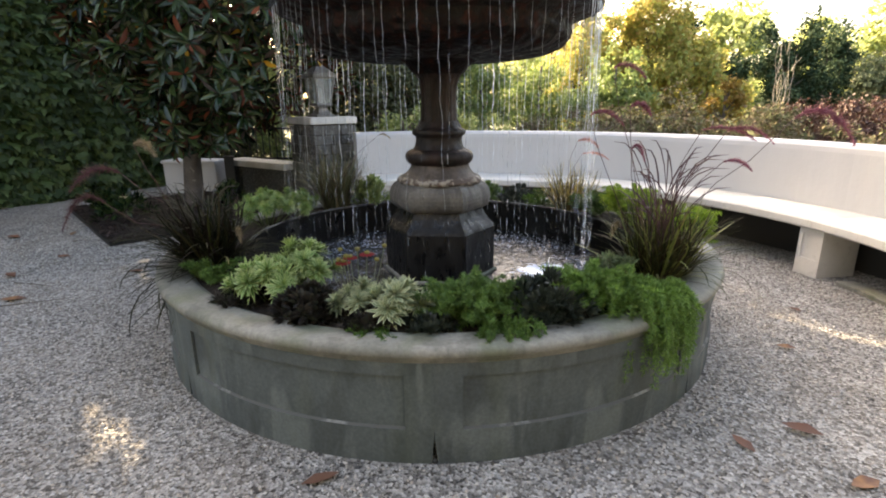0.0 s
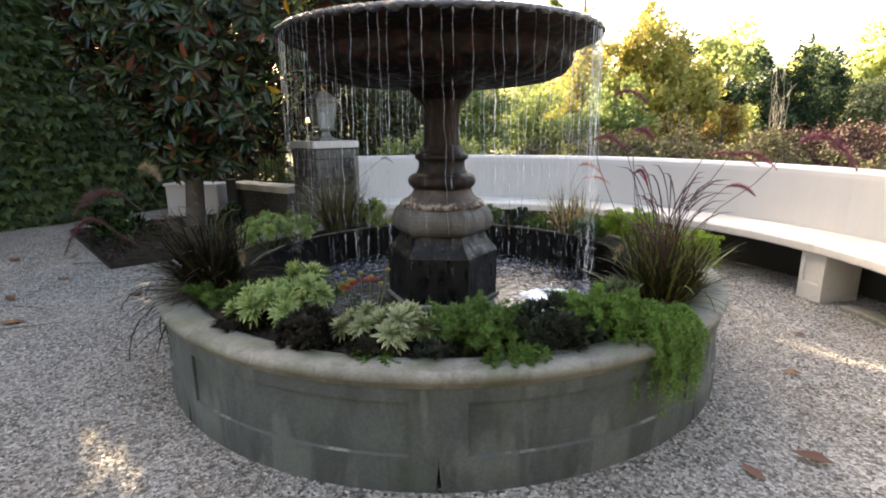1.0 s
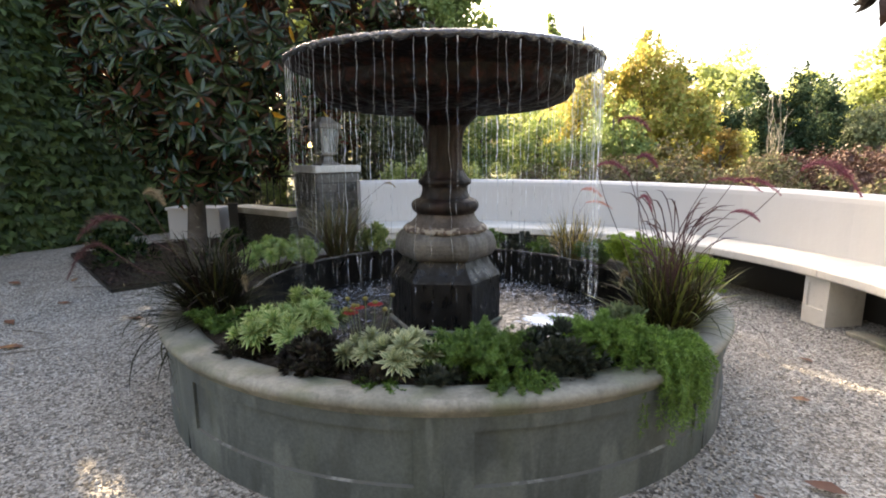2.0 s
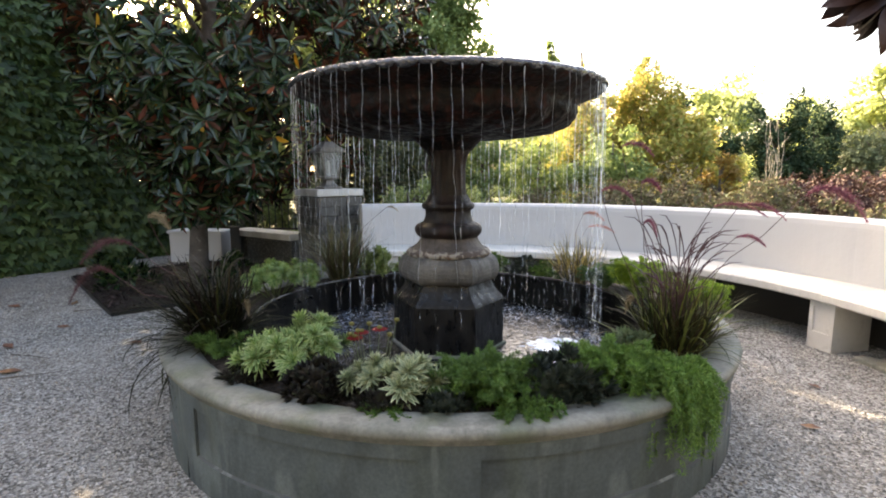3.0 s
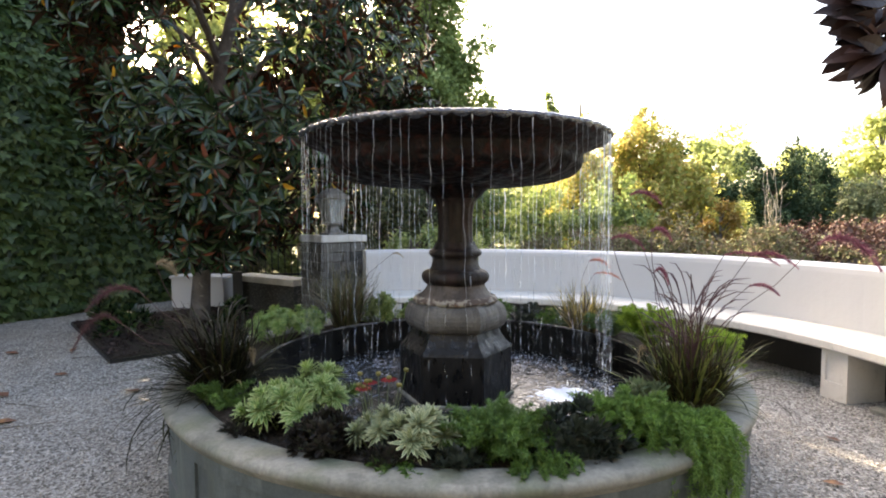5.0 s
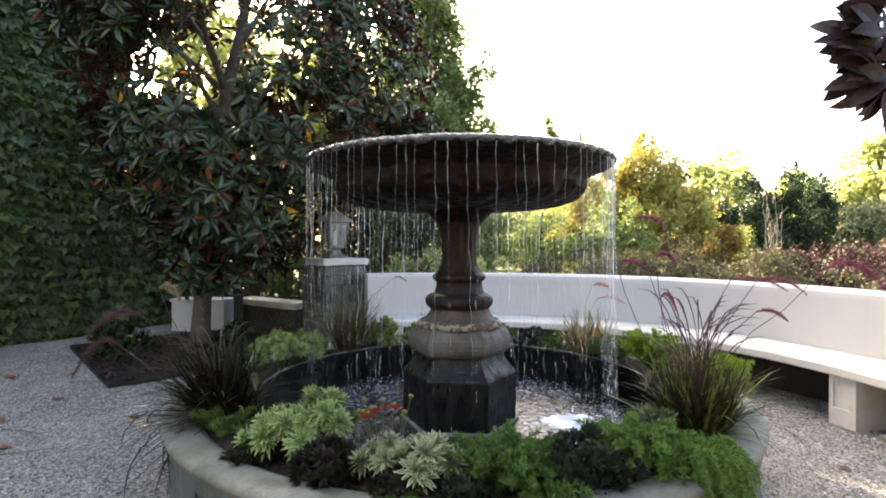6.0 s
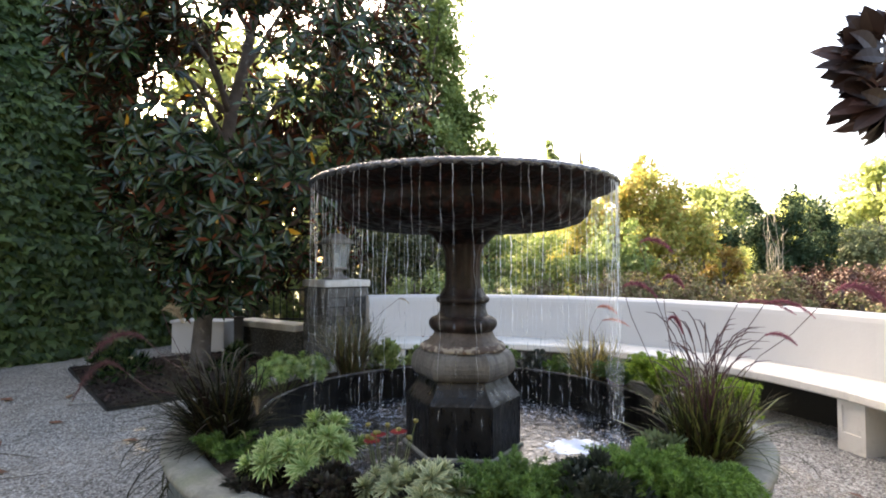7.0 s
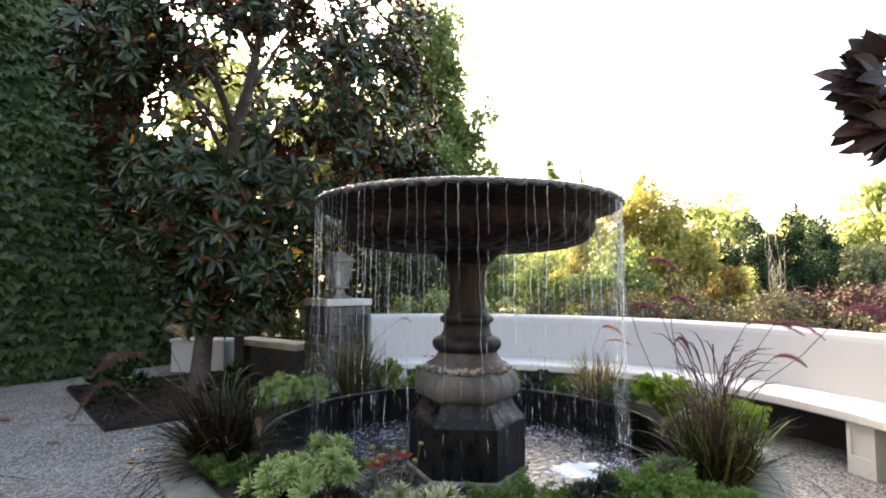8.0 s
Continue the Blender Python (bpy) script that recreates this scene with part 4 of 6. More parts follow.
def splash_drops():
    """Drops thrown up where the threads strike the pool."""
    n = 620
    A, R = wr.uniform(0, 2 * math.pi, n), 0.94 + wr.normal(0, 0.07, n)
    H = 0.258 + np.abs(wr.normal(0, 0.035, n))
    S = wr.uniform(0.0012, 0.0034, n)
    ball = np.array([(1, 0, 0), (-1, 0, 0), (0, 1, 0), (0, -1, 0), (0, 0, 1.3), (0, 0, -1.3)], float)
    V = np.stack([R * np.cos(A), R * np.sin(A), H], -1)[:, None] + ball[None] * S[:, None, None]
    fs = [(0, 2, 4), (2, 1, 4), (1, 3, 4), (3, 0, 4), (2, 0, 5), (1, 2, 5), (3, 1, 5), (0, 3, 5)]
    F = [tuple(6 * i + q for q in f) for i in range(n) for f in fs]
    solo("splashing_drops", mesh_of("splashing_drops", V.reshape(-1, 3), F, STREAM, smooth=True), "small drops splashing up from the pool", "water", kind="stuff")


streams()
splash_drops()


# ---- unseen plain walls added to close the court and darken reflections ----
solo("wall_south", box("wall_south", 26.0, 0.4, 6.5, HOUSE, (1.0, -8.2, -0.05), 0.0), "unseen dark wall added to the south to cut reflected light", "wall", kind="structure")
solo("wall_east", box("wall_east", 0.4, 8.0, 5.0, HOUSE, (10.5, -4.0, -0.05), 0.0), "unseen dark wall added to the east to cut reflected light", "wall", kind="structure")


# ---- pier with its lantern, low wall, fence ----
def pier():
    p = thing("stone_pier", "square dark stone pier with pale cap beside the white wall", "pier", at=(-1.56, 3.2, 0), turn=40)
    part("core", box("core", 0.56, 0.56, 1.09, MORTAR, (0.315, 0.315, -0.02), 0.0), p)
    pr = random.Random(3)
    z = 0.0
    for course in range(9):
        h = 0.118
        for side in range(4):
            cuts = [0.0] + sorted(pr.uniform(0.12, 0.48) for _ in range(2 if course % 2 else 1)) + [0.60]
            for a, b in zip(cuts[:-1], cuts[1:]):
                if b - a < 0.05:
                    continue
                me = box("stone", b - a - 0.008, 0.04, h - 0.008, FIELDSTONE, (0, 0, 0), 0.006)
                m = part("stone", me, p)
                c = 0.015 + (a + b) / 2
                d = 0.025 + pr.uniform(-0.004, 0.006)
                m.location = {0: (c, 0.03 - d + 0.01, z), 1: (0.62 + d - 0.03, c, z), 2: (c, 0.62 + d - 0.03, z), 3: (0.03 - d + 0.01, c, z)}[side]
                m.rotation_euler = (0, 0, radians(90 * (side % 2)))
        z += h
    part("cap", box("cap", 0.66, 0.66, 0.085, PALE_CAP, (0.315, 0.315, 1.075), 0.010), p, "pale weathered cast stone cap")
    return p


pier()


def lantern():
    """A four-sided post lantern, wider at the top, with a hipped lid."""
    l = thing("pier_lantern", "weathered grey metal post lantern with glass panes on the pier cap", "lantern", at=(-1.52, 3.63, 1.16), turn=40)
    l.location = (-1.56 + 0.315 * (0.766 - 0.643), 3.2 + 0.315 * (0.643 + 0.766), 1.16)

    def ring(name, lv, mat, label=""):
        V, F = [], []
        for w, z in lv:
            V += [(-w, -w, z), (w, -w, z), (w, w, z), (-w, w, z)]
        for i in range(len(lv) - 1):
            for s in range(4):
                t = (s + 1) % 4
                F.append((4 * i + s, 4 * i + t, 4 * i + 4 + t, 4 * i + 4 + s))
        F += [(3, 2, 1, 0), tuple(4 * (len(lv) - 1) + s for s in range(4))]
        return part(name, mesh_of(name, V, F, mat), l, label)

    l.scale = (1.15, 1.15, 1.22)
    ring("foot", [(0.115, 0.0), (0.115, 0.018), (0.085, 0.03), (0.06, 0.055), (0.048, 0.085), (0.052, 0.10), (0.082, 0.112)], LANTERN)
    ring("tray", [(0.088, 0.112), (0.094, 0.118), (0.094, 0.132), (0.085, 0.138)], LANTERN)
    ring("lid", [(0.130, 0.388), (0.148, 0.396), (0.148, 0.414), (0.136, 0.420), (0.136, 0.432), (0.118, 0.440), (0.085, 0.470), (0.060, 0.492), (0.052, 0.500), (0.048, 0.506)], LANTERN, "stepped hipped lid with a flat top")
    for sx, sy in ((-1, -1), (1, -1), (1, 1), (-1, 1)):
        V, F = tube([(sx * 0.08, sy * 0.08, 0.135), (sx * 0.118, sy * 0.118, 0.40)], [0.011, 0.011], 4)
        part("corner_bar", mesh_of("corner_bar", V, F, LANTERN), l)
    for s in range(4):
        q = Matrix.Rotation(radians(90 * s), 4, "Z")
        pts = [(-0.074, -0.083, 0.138), (0.074, -0.083, 0.138), (0.108, -0.117, 0.396), (-0.108, -0.117, 0.396)]
        V = [tuple(q @ Vector(v)) for v in pts] + [tuple(q @ (Vector(v) + Vector((0, 0.003, 0)))) for v in pts]
        part("pane", mesh_of("pane", V, [(0, 1, 2, 3), (7, 6, 5, 4), (0, 4, 5, 1), (1, 5, 6, 2), (2, 6, 7, 3), (3, 7, 4, 0)], GLASS), l)
    V, F = lathe([(0.0, 0.14), (0.026, 0.14), (0.026, 0.25), (0.018, 0.29), (0.0, 0.30)], 16)
    part("candle_sleeve", mesh_of("candle_sleeve", V, F, PALE_CAP), l)


lantern()


def low_wall(name, label, a, b, h, thick, wall_mat, cap_mat, cap):
    """A straight low wall from a to b with a coping."""
    dx, dy = b[0] - a[0], b[1] - a[1]
    ln, w = math.hypot(dx, dy), math.degrees(math.atan2(dy, dx))
    t = thing(name, label, "low wall", at=((a[0] + b[0]) / 2, (a[1] + b[1]) / 2, 0), turn=w)
    part("wall", box("wall", ln, thick, h - cap + 0.03, wall_mat, (0, 0, -0.03), 0.008), t)
    part("coping", box("coping", ln + 0.04, thick + 0.07, cap, cap_mat, (0, 0, h - cap), 0.014), t)
    return t


low_wall("low_garden_wall", "low shaded stone wall with a pale coping beyond the pier", (-2.02, 3.95), (-3.15, 4.75), 0.53, 0.30, FIELDSTONE, PALE_CAP, 0.085)
low_wall("white_low_wall", "low white plastered wall behind the magnolia trunk", (-3.38, 4.80), (-4.25, 4.95), 0.50, 0.35, PLASTER, PLASTER, 0.05)
bs = thing("dark_post", "dark squared wooden post at the end of the low wall", "post", at=(-3.08, 4.35, 0), turn=20)
part("shaft", box("shaft", 0.13, 0.13, 0.60, MORTAR, (0, 0, -0.03), 0.008), bs)
part("top", box("top", 0.15, 0.15, 0.03, MORTAR, (0, 0, 0.57), 0.006), bs)


def fence():
    f = thing("iron_fence", "black iron fence with slim upright bars", "fence", at=(-2.0, 5.25, 0), turn=176)
    bar = mesh_of("bar", *tube([(0, 0, 0.05), (0, 0, 0.97)], [0.008, 0.008], 6), IRON)
    for i in range(20):
        o = part("bar", bar, f)
        o.location = (0.11 * i, 0, 0)
    for z in (0.10, 0.45, 0.93):
        part("rail", box("rail", 2.2, 0.03, 0.03, IRON, (1.04, 0, z), 0.004), f)
    for x in (-0.06, 2.15):
        part("post", box("post", 0.05, 0.05, 1.05, IRON, (x, 0, -0.03), 0.005), f)


fence()


# ---- house with its creeper ----
HA, HD, HN = np.array((-6.3, 3.4)), np.array((0.512, 0.859)), np.array((0.859, -0.512))
HTURN = math.degrees(math.atan2(0.859, 0.512))


def house():
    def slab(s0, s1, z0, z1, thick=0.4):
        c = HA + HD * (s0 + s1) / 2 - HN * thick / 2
        return box("slab", s1 - s0, thick, z1 - z0, CREEPER_SHADE, (c[0], c[1], z0), 0.0, HTURN)

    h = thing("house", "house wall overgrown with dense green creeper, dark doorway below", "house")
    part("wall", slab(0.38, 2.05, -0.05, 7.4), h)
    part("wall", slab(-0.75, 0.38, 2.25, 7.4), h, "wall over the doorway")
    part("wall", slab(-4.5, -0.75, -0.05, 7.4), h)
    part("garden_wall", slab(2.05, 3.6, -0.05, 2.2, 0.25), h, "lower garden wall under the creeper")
    c = HA + HD * 1.85 - HN * 2.9
    part("side_wall", box("side_wall", 0.4, 5.0, 7.45, HOUSE, (c[0], c[1], -0.05), 0.0, HTURN), h)
    c = HA - HD * 1.2 - HN * 2.7
    part("roof", box("roof", 7.0, 5.9, 0.25, HOUSE, (c[0], c[1], 7.4), 0.02, HTURN), h)
    c = HA + HD * (-0.185) - HN * 0.34
    d = part("door", box("door", 1.12, 0.06, 2.24, DOORWOOD, (c[0], c[1], 0.0), 0.004, HTURN), h, "dark wooden door set back in shade")
    c = HA + HD * (-0.185) + HN * 0.12
    part("step", box("step", 1.3, 0.34, 0.10, PALE_CAP, (c[0], c[1], -0.03), 0.012, HTURN), h, "grey stone doorstep")


house()


def creeper():
    """Lobed leaves that hang over the wall like shingles, thicker in bulges."""
    n = 17000
    s = np.concatenate([rng.uniform(0.25, 2.35, n), rng.uniform(-1.6, 0.30, n // 3)])
    z = np.concatenate([rng.uniform(0.02, 7.5, n), rng.uniform(2.1, 7.5, n // 3)])
    s = np.concatenate([s, rng.uniform(2.0, 3.75, 5200)])
    z = np.concatenate([z, rng.uniform(0.02, 2.5, 5200)])
    keep = (s < 2.06) | (z < 3.4) | (z > 4.7)
    s, z = s[keep], z[keep]
    m = len(s)
    # leaves gather in wavy tiers, each tier hanging over the one beneath
    tier = 0.17
    wave = np.array([0.10 * noise.noise((a * 1.3, b * 0.5, 7)) + 0.05 * noise.noise((a * 4, b, 9)) for a, b in zip(s, z)])
    step = np.floor((z + wave) / tier)
    hang = rng.uniform(0, 1, m) ** 1.7
    z = np.maximum((step + 0.85 - 0.75 * hang) * tier - wave, 0.03)
    bulge = np.array([0.5 + 0.5 * noise.noise((a * 1.7, b * 1.7, 4)) + 0.3 * noise.noise((a * 5, b * 5, 2)) for a, b in zip(s, z)])
    depth = 0.03 + 0.26 * np.clip(bulge, 0, 1) * rng.uniform(0.2, 1, m) + 0.12 * np.exp(-z / 0.8) + 0.075 * (1 - hang)
    edge = np.clip((s - 2.05) / 0.3, 0, 1) * (z > 2.3)
    P = np.stack([HA[0] + HD[0] * s + HN[0] * (depth - edge * 0.2), HA[1] + HD[1] * s + HN[1] * (depth - edge * 0.2), z], -1)
    N = np.array([HN[0], HN[1], 0.55]) + rng.normal(0, 0.28, (m, 3))
    D = np.array([HN[0] * 0.35, HN[1] * 0.35, -1.0]) + rng.normal(0, 0.45, (m, 3))
    L = rng.uniform(0.10, 0.185, m) * (1.1 - 0.35 * hang)
    solo("creeper", leaf_mesh("creeper", P, D, N, L, L * 0.95, LOBED, IVY), "dense green creeper of lobed leaves covering the house wall", "creeper", kind="stuff")


creeper()


# ---- trees ----
def limb(a, b, r0, r1, rnd, bow=0.12, n=7, sides=7):
    a, b = Vector(a), Vector(b)
    ln = (b - a).length
    w = Vector((rnd.uniform(-1, 1), rnd.uniform(-1, 1), rnd.uniform(-0.3, 1))) * bow * ln
    pts = [a.lerp(b, i / n) + w * math.sin(math.pi * i / n) + Vector((rnd.uniform(-1, 1), rnd.uniform(-1, 1), 0)) * 0.012 * ln for i in range(n + 1)]
    pts[0] = a
    return tube(pts, [r0 + (r1 - r0) * i / n for i in range(n + 1)], sides)


def magnolia_leaves(rg, C, A, scale=1.0):
    """Rosettes of long leaves at the points C facing A; returns the upper and the lower faces."""
    Ps, Ds, Ns, Ls = [], [], [], []
    for c, ax in zip(C, A):
        ax = ax / np.linalg.norm(ax)
        h = np.array([1.0, 0, 0]) if abs(ax[2]) > 0.8 else np.array([0, 0, 1.0])
        u = np.cross(ax, h)
        u /= np.linalg.norm(u)
        v = np.cross(ax, u)
        m = rg.integers(10, 16)
        rusty = rg.uniform() < 0.30
        a0 = rg.uniform(0, 6.28)
        for i in range(m):
            a = a0 + i * 2.4
            tilt = rg.uniform(-0.35, 0.75) if i > 3 else rg.uniform(0.6, 1.7)
            out = u * math.cos(a) + v * math.sin(a)
            d = out + ax * tilt
            d = d + np.array([0, 0, -0.22]) + rg.normal(0, 0.15, 3)
            Ps.append(c + out * 0.012)
            Ds.append(d)
            Ns.append((ax * 1.0 - out * tilt + rg.normal(0, 0.35, 3)) * (-1 if rg.uniform() < (0.75 if rusty and i <= 3 else 0.05) else 1))
            Ls.append(rg.uniform(0.125, 0.22) * scale * (1.0 if i > 3 else 0.8))
    return np.array(Ps), np.array(Ds), np.array(Ns), np.array(Ls)


def two_faced(name, P, D, N, L, top, under, old=None, rg=None, wide=0.255):
    """Leaves with a green upper sheet and a rusty lower sheet just beneath."""
    W = L * wide
    V1, F1 = leaves(P, D, N, L, W, MAGLEAF)
    Nn = unit(np.cross(np.cross(unit(D), N), unit(D)))
    V2, F2 = leaves(P - Nn * 0.0022, D, N, L, W, MAGLEAF)
    o = len(V1)
    F = F1 + [tuple(i + o for i in f) for f in F2]
    k1 = len(OVATE[1])
    idx = np.zeros(len(F), dtype=np.int32)
    idx[len(F1):] = 1
    mats = [top, under]
    if old is not None:
        mats.append(old)
        pick = np.repeat(rg.uniform(0, 1, len(P)) < 0.004, k1)
        idx[:len(F1)][pick] = 2
        idx[len(F1):][pick] = 2
    return mesh_of(name, np.concatenate([V1, V2]), F, mats, idx, smooth=True)


def magnolia():
    rg, rnd = np.random.default_rng(21), random.Random(21)
    t = thing("magnolia_tree", "magnolia with glossy dark leaves, rusty undersides, in a mulch bed", "tree", at=(-3.22, 3.46, 0))
    base = np.array([-3.22, 3.46, 0.0])
    path = [(0, 0, -0.05), (-0.01, 0.0, 0.12), (0.03, 0, 0.7), (0.10, 0.02, 1.5), (0.2, 0.03, 2.4), (0.33, 0.06, 3.4), (0.5, 0.05, 4.0), (0.66, 0.0, 4.8), (0.72, 0.0, 5.8)]
    rad = [0.165, 0.125, 0.105, 0.098, 0.09, 0.082, 0.07, 0.055, 0.03]
    part("trunk", mesh_of("trunk", *tube(path, rad, 14), BARK, smooth=True), t, "smooth grey-brown trunk")
    n = 2450
    cen, rad3 = np.array([-2.7, 3.35, 3.3]), np.array([2.5, 2.0, 2.8])
    U = rand_dirs(rg, n * 4)
    R = rg.uniform(0.25, 1.0, n * 4) ** 0.45
    lump = np.array([1 + 0.28 * noise.noise(tuple(u * 2.3 + 5)) for u in U])
    west = np.where(U[:, 0] < 0, 0.66, 1.0)
    C = cen + U * (R * lump)[:, None] * rad3 * np.stack([west, np.ones_like(west), np.ones_like(west)], -1)
    # open windows in the upper crown and a skirt that lifts to the east
    lift = 0.8 + 1.15 * np.clip(C[:, 0] + 2.5, 0, 3) * np.clip(1 - 0.75 * (C[:, 1] - 3.6), 0.35, 1)
    ok = (C[:, 2] > lift) & (C[:, 2] < 6.3)
    gap = np.array([noise.noise((c[0] * 1.15, c[1] * 0.6, c[2] * 1.15 + 2)) for c in C])
    ok &= ~((gap > np.where(C[:, 0] > -2.3, 0.15, 0.22)) & (C[:, 2] > 2.5))
    stem_x = -3.22 + 0.2 + 0.11 * (C[:, 2] - 2.4)
    ok &= ~((C[:, 2] > 3.0) & (np.abs(C[:, 0] - stem_x) < 0.15) & (C[:, 1] < 3.4))
    bare = ((C[:, 0] + 2.95 + 0.45 * (C[:, 1] - 3.4)) / 1.15) ** 2 + ((C[:, 2] - 3.60 - 0.36 * (C[:, 1] - 3.4)) / 0.70) ** 2
    ok &= (bare > 1 + 1.6 * gap) | (rg.uniform(0, 1, len(C)) < 0.13)
    # a thin spot low on the east side, through which the lit growth behind shows
    deep = (C[:, 1] + 3.27) / 6.67
    thin = ((C[:, 0] / deep + 1.95) / 0.30) ** 2 + (((C[:, 2] - 1.34) / deep - 0.48) / 0.34) ** 2
    ok &= (thin > 1 + 1.5 * gap) | (rg.uniform(0, 1, len(C)) < 0.22)
    ok &= out_of_sun_gaps(C, 0.08)
    C, U = C[ok][:n], U[ok][:n]
    # extra lobe added out of sight behind the bowl to shade the gravel
    side = rand_dirs(rg, 300) * (rg.uniform(0, 1, 300) ** 0.4)[:, None]
    C, U = np.concatenate([C, np.array([-0.55, 4.15, 2.65]) + side * np.array([0.65, 0.5, 0.62])]), np.concatenate([U, side])
    free = out_of_sun_gaps(C, 0.08)
    C, U = C[free], U[free]
    A = U * 0.8 + np.array([0.1, -0.25, 0.55]) + rg.normal(0, 0.35, C.shape)
    P, D, N, L = magnolia_leaves(rg, C, A)
    part("crown", two_faced("crown", P - base, D, N, L, MAG_TOP, MAG_UNDER, MAG_OLD, rg), t, "glossy dark green leaves, rusty brown beneath", "stuff")
    tips = []
    for z0, x, y, z in ((3.3, -1.35, -0.4, 4.9), (3.4, -0.75, -0.6, 5.2), (2.4, 1.3, -0.5, 3.6), (1.7, 0.9, -0.9, 2.0), (2.8, 1.6, 0.3, 4.2),
                        (3.9, 1.4, -0.2, 5.1), (2.1, -0.4, 1.2, 3.2), (2.9, -0.55, -0.75, 4.4), (3.3, 0.2, -0.9, 4.6), (1.5, 0.2, -1.2, 2.2), (4.4, -0.2, -0.4, 5.9), (1.2, 0.5, -0.6, 1.6)):
        f_ = max(i for i in range(len(path)) if path[i][2] <= z0)
        u = (z0 - path[f_][2]) / (path[f_ + 1][2] - path[f_][2])
        a = Vector(path[f_]).lerp(Vector(path[f_ + 1]), u)
        b = Vector((x, y, z))
        br = part("branch", mesh_of("branch", *limb(a, b, 0.042, 0.012, rnd, 0.06), BARK, smooth=True), t)
        tips.append(b)
    # twigs that join the rosettes to the limbs
    nodes = [Vector(p) for p in path[2:]] + tips + [Vector(p).lerp(tp, 0.5) for p, tp in zip([path[4]] * len(tips), tips)]
    pieces = []
    for c in C[::3]:
        v = Vector(c - base)
        q = min(nodes, key=lambda w: (w - v).length)
        if (q - v).length < 0.7:
            pieces.append(limb(q, v, 0.009, 0.003, rnd, 0.05, 3, 4))
    part("twig_growth", mesh_of("twigs", *joined(pieces), BARK, smooth=True), t, "thin twigs", "stuff")


magnolia()


def overhanging_branch():
    """A neighbouring magnolia beside the path; one low branch reaches over the gravel."""
    rg, rnd = np.random.default_rng(8), random.Random(8)
    t = thing("overhanging_magnolia", "magnolia with a low branch of rust-brown leaves hanging over the gravel", "tree", at=(4.3, -2.7, 0))
    o = np.array([4.3, -2.7, 0.0])
    part("trunk", mesh_of("trunk", *tube([(0, 0, -0.05), (0, 0, 0.2), (-0.05, 0.02, 1.2), (-0.1, 0.05, 2.4), (-0.1, 0.1, 4.0)], [0.15, 0.11, 0.10, 0.085, 0.05], 12), BARK, smooth=True), t)
    a, b = Vector((-0.1, 0.05, 2.3)), Vector((1.78, -1.34, 2.19)) - Vector(o)
    part("branch", mesh_of("branch", *limb(a, b, 0.035, 0.009, rnd, 0.05), BARK, smooth=True), t)
    P, D, N, L, pieces = [], [], [], [], []
    # four shoots, each a fan of broad drooping leaves; angles run from straight up round to straight down
    for c, lo, hi, n in (((1.56, -1.25, 2.155), 85, 205, 26), ((1.565, -1.32, 1.985), 150, 285, 22), ((1.60, -1.26, 2.235), 60, 190, 16), ((1.60, -1.22, 2.09), 0, 340, 30)):
        pieces.append(limb(b, Vector(c) - Vector(o), 0.010, 0.006, rnd, 0.03, 4, 6))
        for i in range(n):
            w = radians(lo + (hi - lo) * (i + rg.uniform(-0.4, 0.4)) / (n - 1))
            d = np.array([math.cos(w), rg.uniform(-0.55, 0.75), math.sin(w) - 0.10])
            P.append(np.array(c) - o + unit(d) * 0.02 + rg.normal(0, 0.018, 3))
            D.append(d)
            N.append(np.array([0.25, -1.0, 0.35]) + rg.normal(0, 0.45, 3))
            L.append(rg.uniform(0.12, 0.195))
    part("twig_growth", mesh_of("twigs", *joined(pieces), BARK), t, "", "stuff")
    L = np.array(L)
    part("foliage", leaf_mesh("leaf_cluster", np.array(P), np.array(D), np.array(N), L, L * 0.44, BROAD, MAG_DARKRED), t, "rust-brown magnolia leaves", "stuff")


overhanging_branch()


